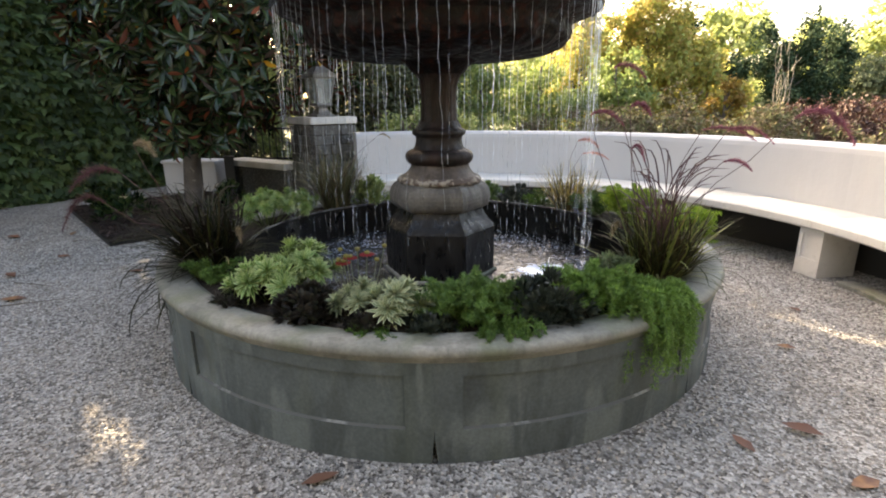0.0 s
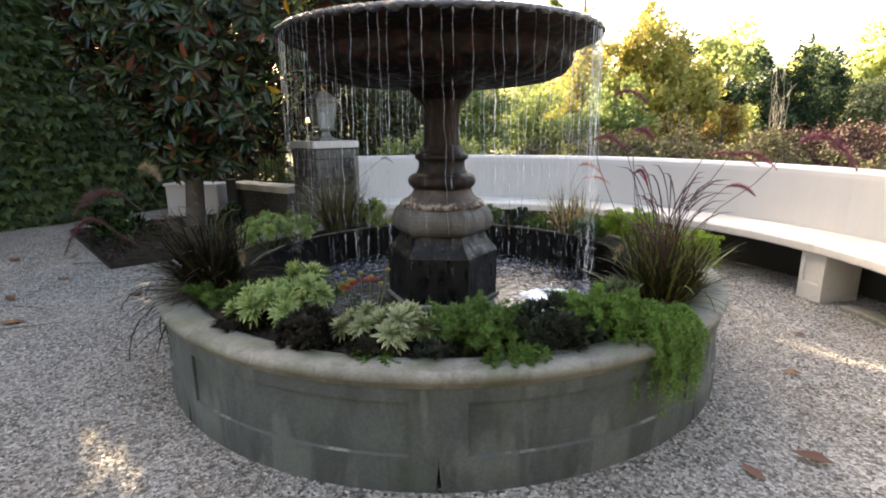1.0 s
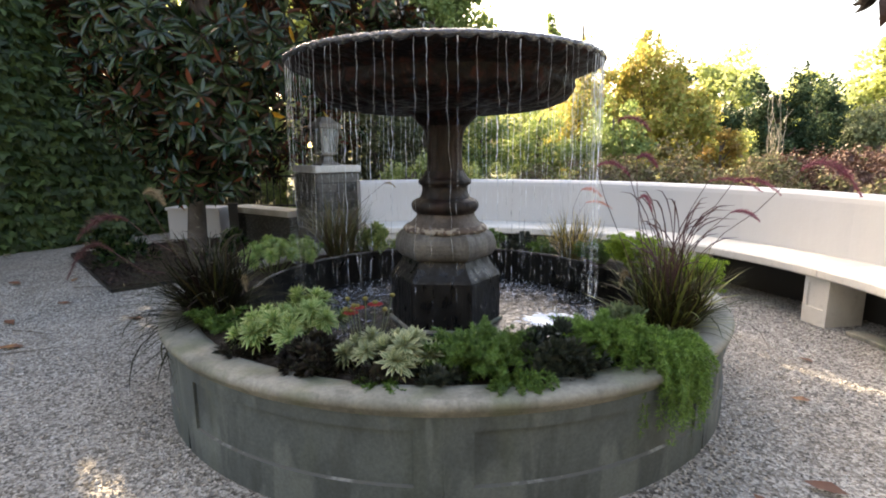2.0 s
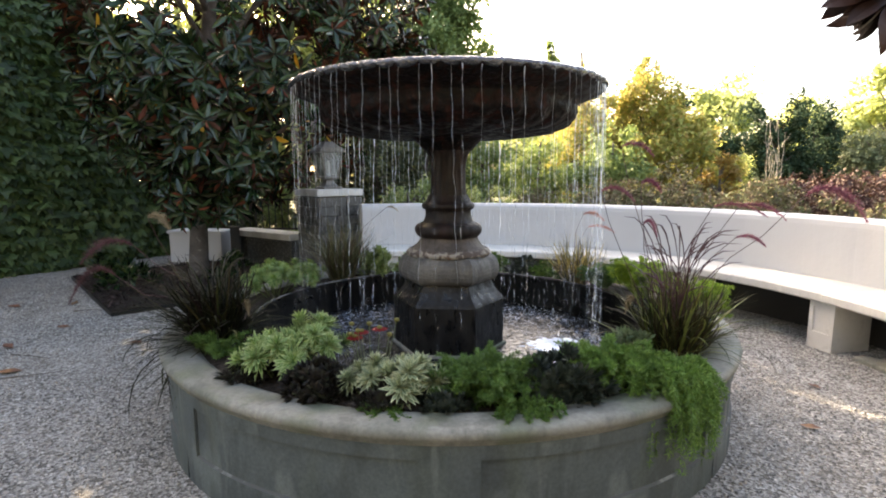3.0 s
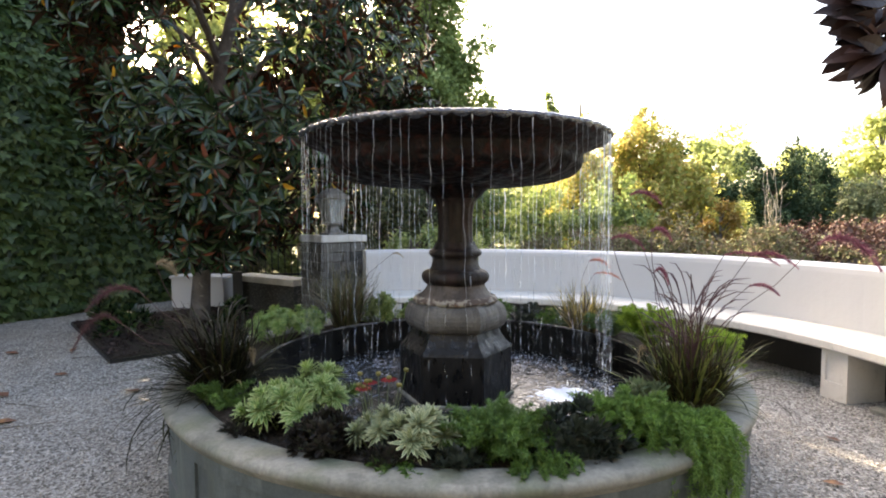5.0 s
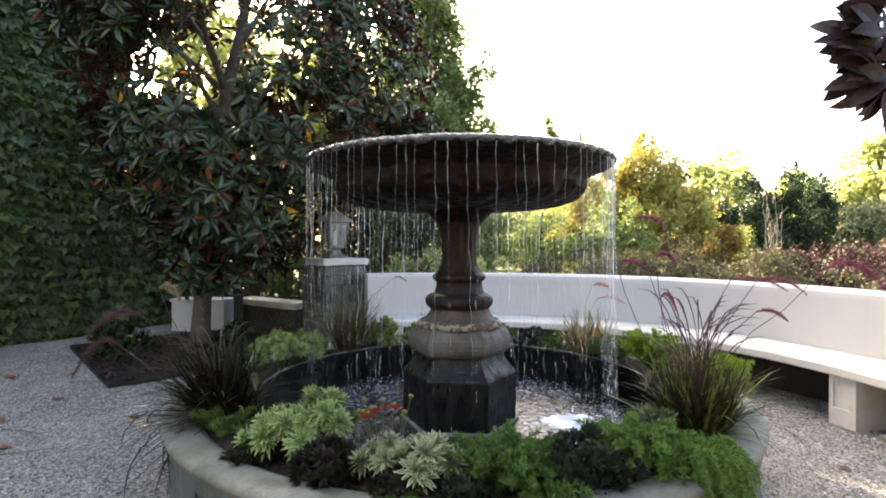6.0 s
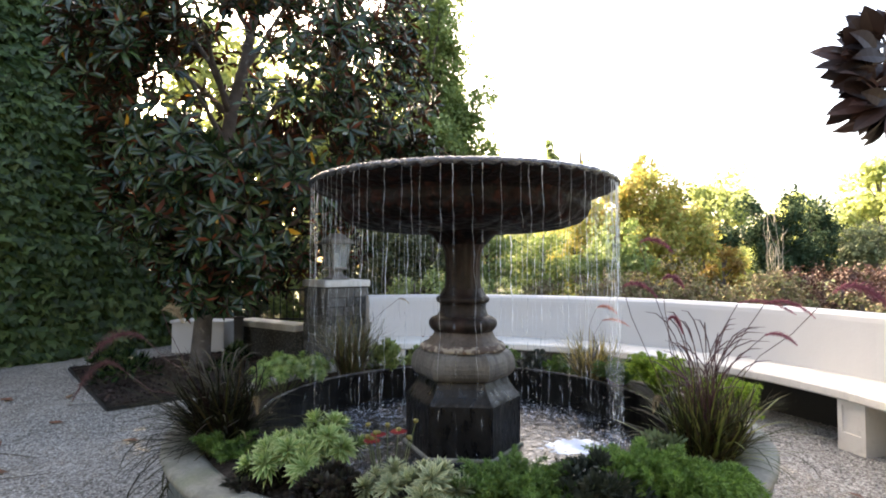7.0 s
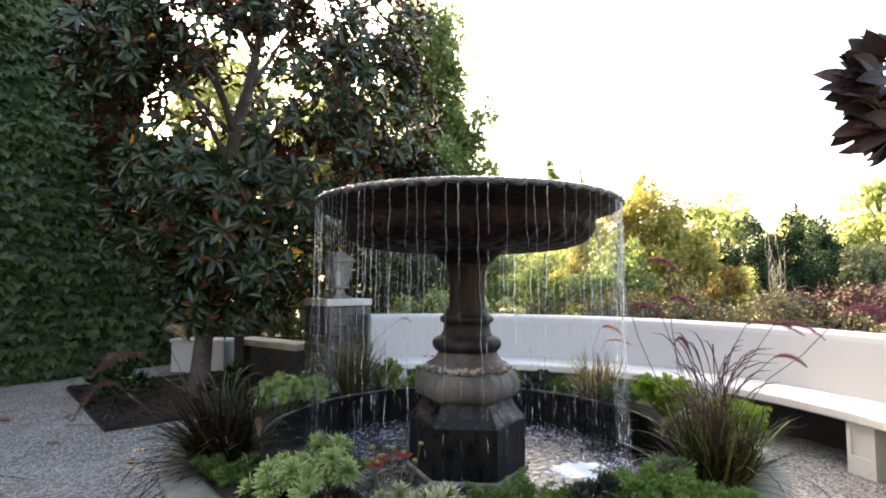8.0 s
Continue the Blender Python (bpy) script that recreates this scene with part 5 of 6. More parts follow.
def leafy_tree(name, label, x, y, h, rx, ry, low, mat, n, size, seed, clumps=26, lumpy=0.25, bark=True, z0=0.0, group=""):
    """A trunk with limbs and a crown of leaves gathered in clumps; low is where the crown begins."""
    rg, rnd = np.random.default_rng(seed), random.Random(seed)
    t = thing(name, label, "tree" if h > 2.4 else "shrub", group, at=(x, y, 0))
    cz, rz = (h + low) / 2, (h - low) / 2
    U = rand_dirs(rg, clumps)
    R = rg.uniform(0.2, 1.0, clumps) ** 0.5 * (1 + lumpy * rg.normal(0, 0.6, clumps))
    C = np.stack([U[:, 0] * R * rx * 0.82, U[:, 1] * R * ry * 0.82, cz + U[:, 2] * R * rz * 0.82], -1)
    C[:, 2] = np.clip(C[:, 2], low * 0.9 + 0.05, h * 1.02)
    # each clump is a drooping pad of smaller tufts
    tufts = 16
    sp = rg.uniform(0.16, 0.38, clumps)
    k_ = rg.integers(0, clumps, n)
    T = rand_dirs(rg, clumps * tufts).reshape(clumps, tufts, 3) * np.array([1.0, 1.0, 0.62]) * (rg.uniform(0.3, 1, (clumps, tufts, 1)) ** 0.6)
    T[..., 2] -= 0.35 * (T[..., 0] ** 2 + T[..., 1] ** 2)
    off = T[k_, rg.integers(0, tufts, n)] + rg.normal(0, 0.17, (n, 3))
    P = C[k_] + off * sp[k_][:, None] * np.array([rx, ry, (rx + rz) / 2]) * 1.15
    P[:, 2] = np.maximum(P[:, 2], 0.03)
    free = out_of_sun_gaps(P + np.array([x, y, 0]), 0.03)
    P, off = P[free], off[free]
    n = len(P)
    N = off * 0.6 + np.array([0, 0, 0.8]) + rg.normal(0, 0.4, (n, 3))
    D = rand_dirs(rg, n) + np.array([0, 0, -0.3])
    L = rg.uniform(0.6, 1.3, n) * size
    if bark:
        r0 = 0.02 + 0.013 * h
        top = (rnd.uniform(-0.1, 0.1) * rx, rnd.uniform(-0.1, 0.1) * ry, cz + rz * 0.5)
        part("trunk", mesh_of("trunk", *limb((0, 0, -0.05), top, r0 * 1.3, r0 * 0.35, rnd, 0.03, 8, 8), BARK, smooth=True), t)
        pieces = []
        for c in C[:: max(1, clumps // 14)]:
            u = min(0.95, max(0.12, (c[2] - 0.25 * rz) / top[2]))
            a = Vector((top[0] * u, top[1] * u, top[2] * u * 0.9))
            pieces.append(limb(a, Vector(c), r0 * 0.4, r0 * 0.12, rnd, 0.05, 4, 5))
        part("limb_growth", mesh_of("limbs", *joined(pieces), BARK), t, "", "stuff")
    part("crown", leaf_mesh("crown", P, D, N, L, L * 0.62, SMALL, mat), t, "", "stuff")
    return t


# close behind the wall
leafy_tree("rounded_shrub", "pale green rounded shrub behind the white wall", -0.45, 4.30, 1.42, 0.60, 0.40, 0.1, SEDUM, 5200, 0.06, 31)
leafy_tree("golden_shrub", "small golden yellow shrub behind the white wall", 0.52, 4.25, 1.36, 0.42, 0.35, 0.1, LIME_TREE, 3800, 0.05, 32)
SHADE = [(-1.9, 6.6, 3.1, 0.9), (-1.15, 6.3, 2.8, 0.85), (-0.3, 6.9, 2.6, 0.9)]
leafy_tree("lit_shrub", "tall sunlit yellow-green shrub behind the magnolia", -3.3, 7.6, 3.3, 0.9, 0.8, 0.3, LIME_TREE, 5200, 0.10, 44, 30)
for i, (x, y, h, r) in enumerate(SHADE):
    leafy_tree("dark_evergreen", "dark shaded evergreen tree behind the wall", x, y, h, r, r, 0.3, SHADE_TREE, 4200, 0.10, 40 + i, 34, group="trees behind the wall")
for i, (x, y, h, r) in enumerate([(-4.6, 6.6, 1.9, 0.8), (-3.7, 6.9, 1.7, 0.8), (-5.3, 7.4, 2.6, 1.0)]):
    leafy_tree("dark_hedge_shrub", "dense dark evergreen hedge shrub behind the magnolia", x, y, h, r, r, 0.02, SHADE_TREE, 4200, 0.08, 140 + i, 34, group="hedge behind the magnolia")
# the last is added and two are raised to block stray sun
for i, (x, y, h, r) in enumerate([(-5.0, 10.2, 9.3, 1.4), (-3.0, 11.0, 8.6, 1.3), (-5.85, 9.0, 8.4, 0.95), (-6.5, 11.6, 9.6, 1.7), (-1.4, 11.6, 5.6, 1.6), (-1.9, 12.6, 8.4, 1.0), (-4.1, 12.2, 9.6, 1.3), (-7.2, 9.2, 5.6, 0.8)]):
    leafy_tree("sunlit_tree", "sunlit yellow-green tree behind the magnolia", x, y, h, r, r, 0.6, LIME_TREE, 6500, 0.15, 150 + i, 50, group="trees behind the magnolia")
leafy_tree("green_shrub", "light green shrub seen through the iron fence", -2.7, 6.5, 1.35, 0.75, 0.6, 0.02, GREEN_TREE, 3600, 0.08, 145, 24)
MIDGREEN = [(0.9, 8.2, 2.5, 1.0), (2.3, 8.6, 2.7, 1.1), (3.6, 8.0, 2.6, 0.9)]
for i, (x, y, h, r) in enumerate(MIDGREEN):
    leafy_tree("green_tree", "mid-green leafy tree behind the wall", x, y, h, r, r, 0.2, GREEN_TREE, 5200, 0.09, 50 + i, 36, group="trees behind the wall")
leafy_tree("tall_green_tree", "tall green poplar-like tree rising above the magnolia", -0.45, 9.3, 10.2, 1.35, 1.4, 0.8, GREEN_TREE, 26000, 0.12, 61, 60, 0.15)
# this one is added only to block the sun from the right gravel
leafy_tree("tall_green_tree", "slender green tree added behind the magnolia to shade the gravel", -2.66, 9.6, 7.2, 0.36, 0.45, 3.6, GREEN_TREE, 5000, 0.11, 66, 40, 0.1)
leafy_tree("tall_green_tree", "green leafy tree beside the taller one", 0.25, 8.9, 6.2, 1.3, 1.2, 0.6, GREEN_TREE, 12000, 0.12, 62, 44)
leafy_tree("ochre_tree", "autumn ochre and yellow tree in sunlight beyond the wall", 4.9, 9.5, 4.1, 1.25, 1.2, 0.3, OCHRE_TREE, 16000, 0.10, 63, 34)
leafy_tree("yellow_tree", "yellow-green autumn tree beyond the wall", 3.45, 10.4, 3.3, 1.4, 1.4, 0.3, YELLOW_TREE, 11000, 0.11, 64, 34)
leafy_tree("yellow_tree", "yellow-leaved young tree beyond the shrubs", 6.2, 9.2, 2.95, 0.95, 0.9, 0.2, YELLOW_TREE, 9500, 0.10, 65, 24)
leafy_tree("ochre_tree", "slim ochre-topped tree above the others", 3.75, 10.9, 5.5, 0.5, 0.5, 1.6, OCHRE_TREE, 2600, 0.11, 67, 16, 0.1)
leafy_tree("slim_tree", "slim sparse green treetop rising behind the fountain", 3.3, 12.6, 5.75, 0.32, 0.32, 2.6, GREEN_TREE, 900, 0.11, 68, 18, 0.1)
leafy_tree("slim_conifer", "small dark conifer among the distant trees", 8.7, 16.0, 4.75, 0.55, 0.55, 1.5, DEEP_TREE, 3000, 0.13, 69, 18, 0.1)
for i, (x, y, h, r) in enumerate([(11.4, 18.2, 5.5, 2.0), (8.0, 20.5, 5.2, 2.4), (15.2, 14.4, 5.5, 1.5), (18.0, 13.6, 5.6, 2.4), (4.5, 22.0, 5.2, 2.4), (15.4, 19.5, 4.6, 2.6), (1.0, 24.0, 5.6, 2.8), (20.0, 17.0, 6.0, 3.0)]):
    leafy_tree("sunlit_tree", "sunlit lime-green tree in the distance", x, y, h, r, r, 0.2, LIME_TREE, 9000, 0.20, 70 + i, 36, group="distant trees")
for i, (x, y, h, r) in enumerate([(9.85, 12.0, 3.75, 1.05), (11.6, 13.0, 3.75, 1.25), (8.3, 12.6, 3.05, 0.95), (7.2, 13.2, 2.9, 1.0)]):
    leafy_tree("deep_green_tree", "dense deep green tree beyond the shrubs", x, y, h, r, r, 0.1, DEEP_TREE, 13000, 0.105, 80 + i, 34, group="green trees beyond the wall")
for i, (x, y, h, r) in enumerate([(11.3, 10.0, 2.75, 1.0), (12.9, 10.6, 3.0, 1.1), (13.4, 12.4, 3.4, 1.2)]):
    leafy_tree("grey_green_tree", "dull grey-green tree at the edge of the shrubs", x, y, h, r, r, 0.1, GREY_TREE, 8000, 0.10, 85 + i, 28, group="green trees beyond the wall")
for i, (x, y, h, r) in enumerate([(7.7, 8.0, 1.5, 0.6), (8.5, 7.8, 1.5, 0.65), (9.3, 7.6, 1.55, 0.7), (7.9, 6.2, 1.15, 0.5), (6.6, 5.0, 1.1, 0.45)]):
    leafy_tree("maroon_shrub", "dark maroon-leaved shrub behind the wall", x, y, h, r, r, 0.1, MAROON, 3000, 0.065, 90 + i, 24, group="maroon shrubs")
for i, (x, y, h, r) in enumerate([(2.6, 5.2, 1.25, 0.7), (3.5, 5.0, 1.28, 0.7), (4.3, 4.9, 1.32, 0.7), (5.0, 4.5, 1.3, 0.65), (5.5, 5.6, 1.5, 0.7), (4.4, 6.2, 1.55, 0.8), (3.2, 6.4, 1.5, 0.8), (5.6, 3.7, 1.15, 0.5), (6.2, 3.0, 1.1, 0.5), (1.6, 5.6, 1.2, 0.7)]):
    leafy_tree("olive_shrub", "loose olive and brown autumn shrub behind the wall", x, y, h, r, r, 0.1, DRYSHRUB, 3400, 0.060, 100 + i, 24, group="shrubs behind the wall")
leafy_tree("orange_shrub", "small orange-tinged autumn shrub", 5.6, 7.2, 2.05, 0.5, 0.5, 0.3, ORANGE, 2200, 0.075, 120, 20)
leafy_tree("orange_shrub", "small orange-tinged autumn shrub", 8.6, 5.4, 1.6, 0.5, 0.5, 0.2, ORANGE, 1800, 0.07, 121, 18)


def bare_shrub(x, y, h, seed):
    rnd = random.Random(seed)
    t = thing("bare_shrub", "leafless shrub with pale upright twigs", "shrub", at=(x, y, 0))
    for _ in range(7):
        a = rnd.uniform(0, 6.28)
        tip = Vector((math.cos(a) * rnd.uniform(0.05, 0.3), math.sin(a) * rnd.uniform(0.05, 0.3), h * rnd.uniform(0.65, 1)))
        V, F = limb((0, 0, -0.03), tip, 0.013, 0.004, rnd, 0.04, 6, 5)
        pieces = [(V, F)]
        for _ in range(6):
            u = rnd.uniform(0.3, 0.9)
            q = tip * u
            pieces.append(limb(q, q + Vector((rnd.uniform(-0.16, 0.16), rnd.uniform(-0.16, 0.16), rnd.uniform(0.15, 0.4))), 0.009, 0.003, rnd, 0.05, 3, 4))
        part("stem", mesh_of("stem", *joined(pieces), TWIG), t)


bare_shrub(8.2, 9.5, 2.7, 1)


# ---- plants in the ring ----
def grass_clump(label, r, deg, z, mats, n, length, width, seed, rise=(48, 86), bend=(35, 135), stalks=(), lean=None, group="fountain grasses", loose=None):
    """Fountain grass: arching blades and bowed plumes. stalks: top of each arch (x, y, z), its heading, its span, its sag, plume and hair fatness."""
    rg = np.random.default_rng(seed)
    o = Vector(polar(r, deg, z))
    t = thing("fountain_grass", label, "grass", group, at=o)
    V, F = blades(rg, n, length, width, 7, 0.10, rise, bend, lean, 1.1)
    if loose:
        more, low, over, far = loose
        V, F = joined([(V, F), blades(rg, more, far, width, 7, 0.09, low, over, lean, 1.1)])
        n += more
    pick = np.repeat((rg.uniform(0, 1, n) < 0.16).astype(np.int32), 7) if isinstance(mats, list) else None
    part("blades", mesh_of("blades", V, F, mats, pick), t, "", "stuff")
    for top, heading, span, sag, mat, fat in stalks:
        h = Vector((math.cos(radians(heading)), math.sin(radians(heading)), 0))
        top = Vector(top) - o
        s = top - h * span * 0.5 - Vector((0, 0, sag * 0.5))
        pts = []
        for i in range(15):
            u = i / 14
            pts.append(s + h * span * u + Vector((0, 0, sag * (0.5 * (1 - (2 * u - 0.8) ** 2) + 0.5 - 0.35 * u * u))))
        root = Vector((rg.uniform(-0.05, 0.05), rg.uniform(-0.05, 0.05), 0))
        stem = [root.lerp(s, u) + Vector((0, 0, 0.10 * math.sin(math.pi * u))) - h * 0.05 * math.sin(math.pi * u) for u in (0, 0.2, 0.4, 0.6, 0.8)] + pts[:12]
        p = part("plume", mesh_of("plume", *plume_hairs(rg, [tuple(q) for q in pts], fat * 1.5, 800), mat), t, "bowed seed plume")
        part("stem", mesh_of("stem", *tube(stem, [0.0019 - 0.00007 * i for i in range(len(stem))], 5), STEM_RED), p)
    return t


def uprights(rg, parent, n, lo, hi, reach, mat=None):
    """Thin dark flower stalks without plumes."""
    for _ in range(n):
        a = rg.uniform(0, 6.28)
        h = rg.uniform(lo, hi)
        pts = arc_points((rg.normal(0, 0.03), rg.normal(0, 0.03), 0), h, (math.cos(a) * reach * rg.uniform(0.3, 1), math.sin(a) * reach * rg.uniform(0.3, 1)), 8, 0.05)
        part("stalk", mesh_of("stalk", *tube(pts, [0.0022, 0.002, 0.0019, 0.0018, 0.0018, 0.0026, 0.0032, 0.0026, 0.0006], 5), mat or STEM_RED), parent)


gr = grass_clump("purple fountain grass clump with bowed plumes in the basin ring", 1.38, -38, 0.45, [GRASS_DARK, GRASS_LIT], 380, 0.44, 0.0125, 201, (60, 89), (-5, 80), loose=(110, (28, 62), (20, 120), 0.50), stalks=[
    ((0.74, -0.962, 1.252), 0, 0.15, 0.06, PLUME, 0.012), ((0.87, -1.007, 1.287), -5, 0.09, 0.05, PLUME, 0.012), ((0.865, -0.845, 1.453), 5, 0.16, 0.06, PLUME, 0.013),
    ((1.183, -1.152, 1.191), -28, 0.20, 0.05, PLUME, 0.009), ((1.25, -1.19, 1.187), -28, 0.17, 0.06, PLUME, 0.010), ((1.224, -1.174, 1.065), -28, 0.11, 0.04, PLUME, 0.009),
    ((1.448, -1.32, 1.227), -35, 0.20, 0.12, PLUME, 0.020), ((0.875, -1.009, 1.103), -10, 0.06, 0.07, PLUME, 0.009), ((0.85, -0.875, 0.72), 190, 0.04, 0.07, PLUME_TAN, 0.012)])
uprights(np.random.default_rng(7), gr, 44, 0.34, 0.72, 0.30)
gl = grass_clump("dark fountain grass clump drooping over the basin's edge", 1.39, -156, 0.45, [GRASS_BLACK, GRASS_DARK], 480, 0.50, 0.0135, 202, (52, 89), (-5, 90), lean=(-0.05, -0.03, -0.03), loose=(270, (-5, 50), (10, 95), 0.54), stalks=[
    ((-1.468, -0.68, 1.115), -30, 0.17, 0.06, PLUME_TAN, 0.020), ((-1.66, -0.80, 0.985), 205, 0.22, 0.10, PLUME_DUSK, 0.022), ((-1.72, -0.84, 0.83), 205, 0.20, 0.16, PLUME_DUSK, 0.018), ((-1.06, -0.65, 0.66), -60, 0.07, 0.06, PLUME_TAN, 0.014)])
uprights(np.random.default_rng(9), gl, 26, 0.28, 0.50, 0.30, STEM_DARK)
grass_clump("olive fountain grass clump at the pool's far rim", 1.34, 131, 0.46, GRASS_OLIVE, 420, 0.56, 0.009, 203, (58, 89), (0, 95), stalks=[
    ((-0.45, 1.05, 1.06), 0, 0.10, 0.04, PLUME_TAN, 0.008)])
grass_clump("golden fountain grass clump at the pool's far rim", 1.34, 38, 0.46, GRASS_GOLD, 420, 0.40, 0.010, 204, (48, 88), (0, 100), stalks=[
    ((1.16, 0.78, 1.01), -20, 0.16, 0.06, PLUME_PINK, 0.016), ((1.2, 0.7, 0.92), -20, 0.2, 0.05, PLUME_PINK, 0.012)])


def spurge(label, r, deg, z, heads, width, height, mats, seed, size=0.06, group="variegated spurges"):
    """A mound of leafy heads, each a whorl of narrow leaves with pale margins."""
    rg = np.random.default_rng(seed)
    t = thing("variegated_spurge", label, "plant", group, at=polar(r, deg, z))
    pieces = []
    for i in range(heads):
        a = i * 2.4 + rg.uniform(-0.3, 0.3)
        q = math.sqrt((i + 0.5) / heads)
        c = np.array([math.cos(a) * q * width, math.sin(a) * q * width, height * (1 - 0.55 * q * q) * rg.uniform(0.85, 1.1)])
        ax = unit(np.array([c[0] * 1.3, c[1] * 1.3, 0.16]))
        pieces.append(tube([(c[0] * 0.25, c[1] * 0.25, -0.02), (c[0] * 0.7, c[1] * 0.7, c[2] * 0.55), tuple(c)], [0.004, 0.0035, 0.003], 5))
        h = np.array([1.0, 0, 0]) if abs(ax[2]) > 0.8 else np.array([0, 0, 1.0])
        u = unit(np.cross(ax, h))
        v = np.cross(ax, u)
        m = 76
        g = np.arange(m)
        el = 1.25 - 1.75 * (g / m) ** 0.8
        w = g * 2.39996 + rg.uniform(0, 6)
        out = np.cos(w)[:, None] * u + np.sin(w)[:, None] * v
        D = out * np.cos(el)[:, None] + ax * np.sin(el)[:, None] + rg.normal(0, 0.08, (m, 3))
        N = ax * np.cos(el)[:, None] - out * np.sin(el)[:, None]
        P = c + ax * (0.012 - 0.03 * (g / m))[:, None]
        L = size * rg.uniform(0.8, 1.15, m) * (0.6 + 0.5 * np.sin(np.clip(g / m * 2.2, 0, 1.57)))
        part("leafy_head", leaf_mesh("leafy_head", P, D, N, L, L * 0.21, EDGED, list(mats), EDGED_SLOTS), t, "", "stuff")
    part("stem_growth", mesh_of("stem_growth", *joined(pieces), STEM), t, "", "stuff")


spurge("lime and cream variegated spurge mound in the basin ring", 1.33, -124.5, 0.46, 13, 0.165, 0.19, (EUPH, EUPH_EDGE), 301, 0.074)
spurge("lime and cream variegated spurge mound behind the first", 1.22, -121.0, 0.46, 10, 0.15, 0.23, (EUPH, EUPH_EDGE), 302, 0.068)
spurge("grey-green variegated spurge in the basin ring", 1.37, -97.0, 0.46, 10, 0.12, 0.16, (EUPH2, EUPH2_EDGE), 303, 0.072)
spurge("grey-green variegated spurge beside the red flowers", 1.36, -104.5, 0.46, 7, 0.10, 0.14, (EUPH2, EUPH2_EDGE), 304, 0.055)


def feather_mound(name, label, r, deg, z, stems, reach, height, hang, mat, seed, fluff=0.020, group="", heading=None):
    """Feathery foliage: arching stems set all round with short soft needles; hang lets the outer stems trail down."""
    rg = np.random.default_rng(seed)
    o = np.array(polar(r, deg, z))
    t = thing(name, label, "plant", group, at=tuple(o))
    P, D, L, pieces = [], [], [], []
    for i in range(stems):
        a = rg.uniform(0, 2 * math.pi) if heading is None else radians(heading) + rg.normal(0, 0.75)
        s = reach * rg.uniform(0.3, 1.0)
        h = height * rg.uniform(0.5, 1.1)
        dz = hang * rg.uniform(0.2, 1.0) if hang else 0.0
        pts = []
        for q in range(11):
            u = q / 10
            rr = s * u if not hang else s * (1 - (1 - u) ** 1.8)
            pts.append((math.cos(a) * rr, math.sin(a) * rr, h * math.sin(math.pi * min(1, u * (0.75 if hang else 0.55))) - dz * u ** 2.4))
        pts = np.array(pts)
        pieces.append(tube([tuple(q) for q in pts], [0.0016 - 0.0001 * q for q in range(11)], 4))
        m = 300
        k_ = rg.uniform(0.8, 9.99, m)
        j = k_.astype(int)
        f_ = (k_ - j)[:, None]
        along = unit(pts[j + 1] - pts[j])
        P.append(pts[j] * (1 - f_) + pts[j + 1] * f_)
        D.append(along * 0.7 + rand_dirs(rg, m))
        L.append(fluff * (1.15 - 0.7 * np.abs(k_ / 10 - 0.45)) * rg.uniform(0.6, 1.2, m))
    P, D, L = np.concatenate(P), np.concatenate(D), np.concatenate(L)
    part("fronds", leaf_mesh("fronds", P, D, rand_dirs(rg, len(P)), L, L * 0.13 + 0.0007, STRAP, mat), t, "", "stuff")
    part("stem_growth", mesh_of("stem_growth", *joined(pieces), STEM), t, "", "stuff")
    return t


feather_mound("feather_fern", "bright green feathery fern spilling over the basin's edge", 1.47, -56.0, 0.47, 190, 0.29, 0.14, 0.32, FERN_BRIGHT, 401, 0.026, "feathery ferns", heading=-57)
feather_mound("feather_fern", "bright green feathery fern mound in the basin ring", 1.38, -62.0, 0.46, 130, 0.22, 0.15, 0.0, FERN_BRIGHT, 402, 0.028, "feathery ferns")
feather_mound("feather_fern", "green feathery fern mound beside the grey spurge", 1.36, -85.0, 0.46, 120, 0.23, 0.15, 0.0, FERN, 403, 0.026, "feathery ferns")
feather_mound("feather_fern", "green feathery fern fringe over the coping", 1.44, -80.5, 0.46, 34, 0.22, 0.09, 0.10, FERN, 404, 0.022, "feathery ferns", heading=-84)
feather_mound("feather_fern", "small green fern frond by the grass clump", 1.42, -143.5, 0.46, 14, 0.19, 0.10, 0.0, FERN, 405, 0.028, "feathery ferns")
feather_mound("trailing_sprig", "thin green sprig trailing over the coping", 1.50, -100.0, 0.485, 7, 0.22, 0.02, 0.07, FERN, 406, 0.018, heading=-102)


def leafy_mound(name, label, r, deg, z, n, w, h, mat, size, seed, ratio=0.6, group=""):
    rg = np.random.default_rng(seed)
    t = thing(name, label, "plant", group, at=polar(r, deg, z))
    tufts = max(6, n // 45)
    U = rand_dirs(rg, tufts) * (rg.uniform(0.2, 1, tufts) ** 0.5)[:, None]
    C = np.stack([U[:, 0] * w, U[:, 1] * w, np.abs(U[:, 2]) * h + 0.02], -1)
    k_ = rg.integers(0, tufts, n)
    off = rand_dirs(rg, n)
    P = C[k_] + off * np.array([w, w, h]) * 0.10
    P[:, 2] = np.maximum(P[:, 2], 0.0)
    D = off + unit(C[k_] + np.array([0, 0, 0.05])) * 0.6 + np.array([0, 0, 0.3])
    L = size * rg.uniform(0.6, 1.2, n)
    part("foliage", leaf_mesh("foliage", P, D, off + np.array([0, 0, 0.8]), L, L * ratio, SMALL, mat), t, "", "stuff")
    part("stem_growth", mesh_of("stem_growth", *joined([tube([(0, 0, -0.02), tuple(c)], [0.003, 0.002], 4) for c in C]), STEM), t, "", "stuff")
    return t


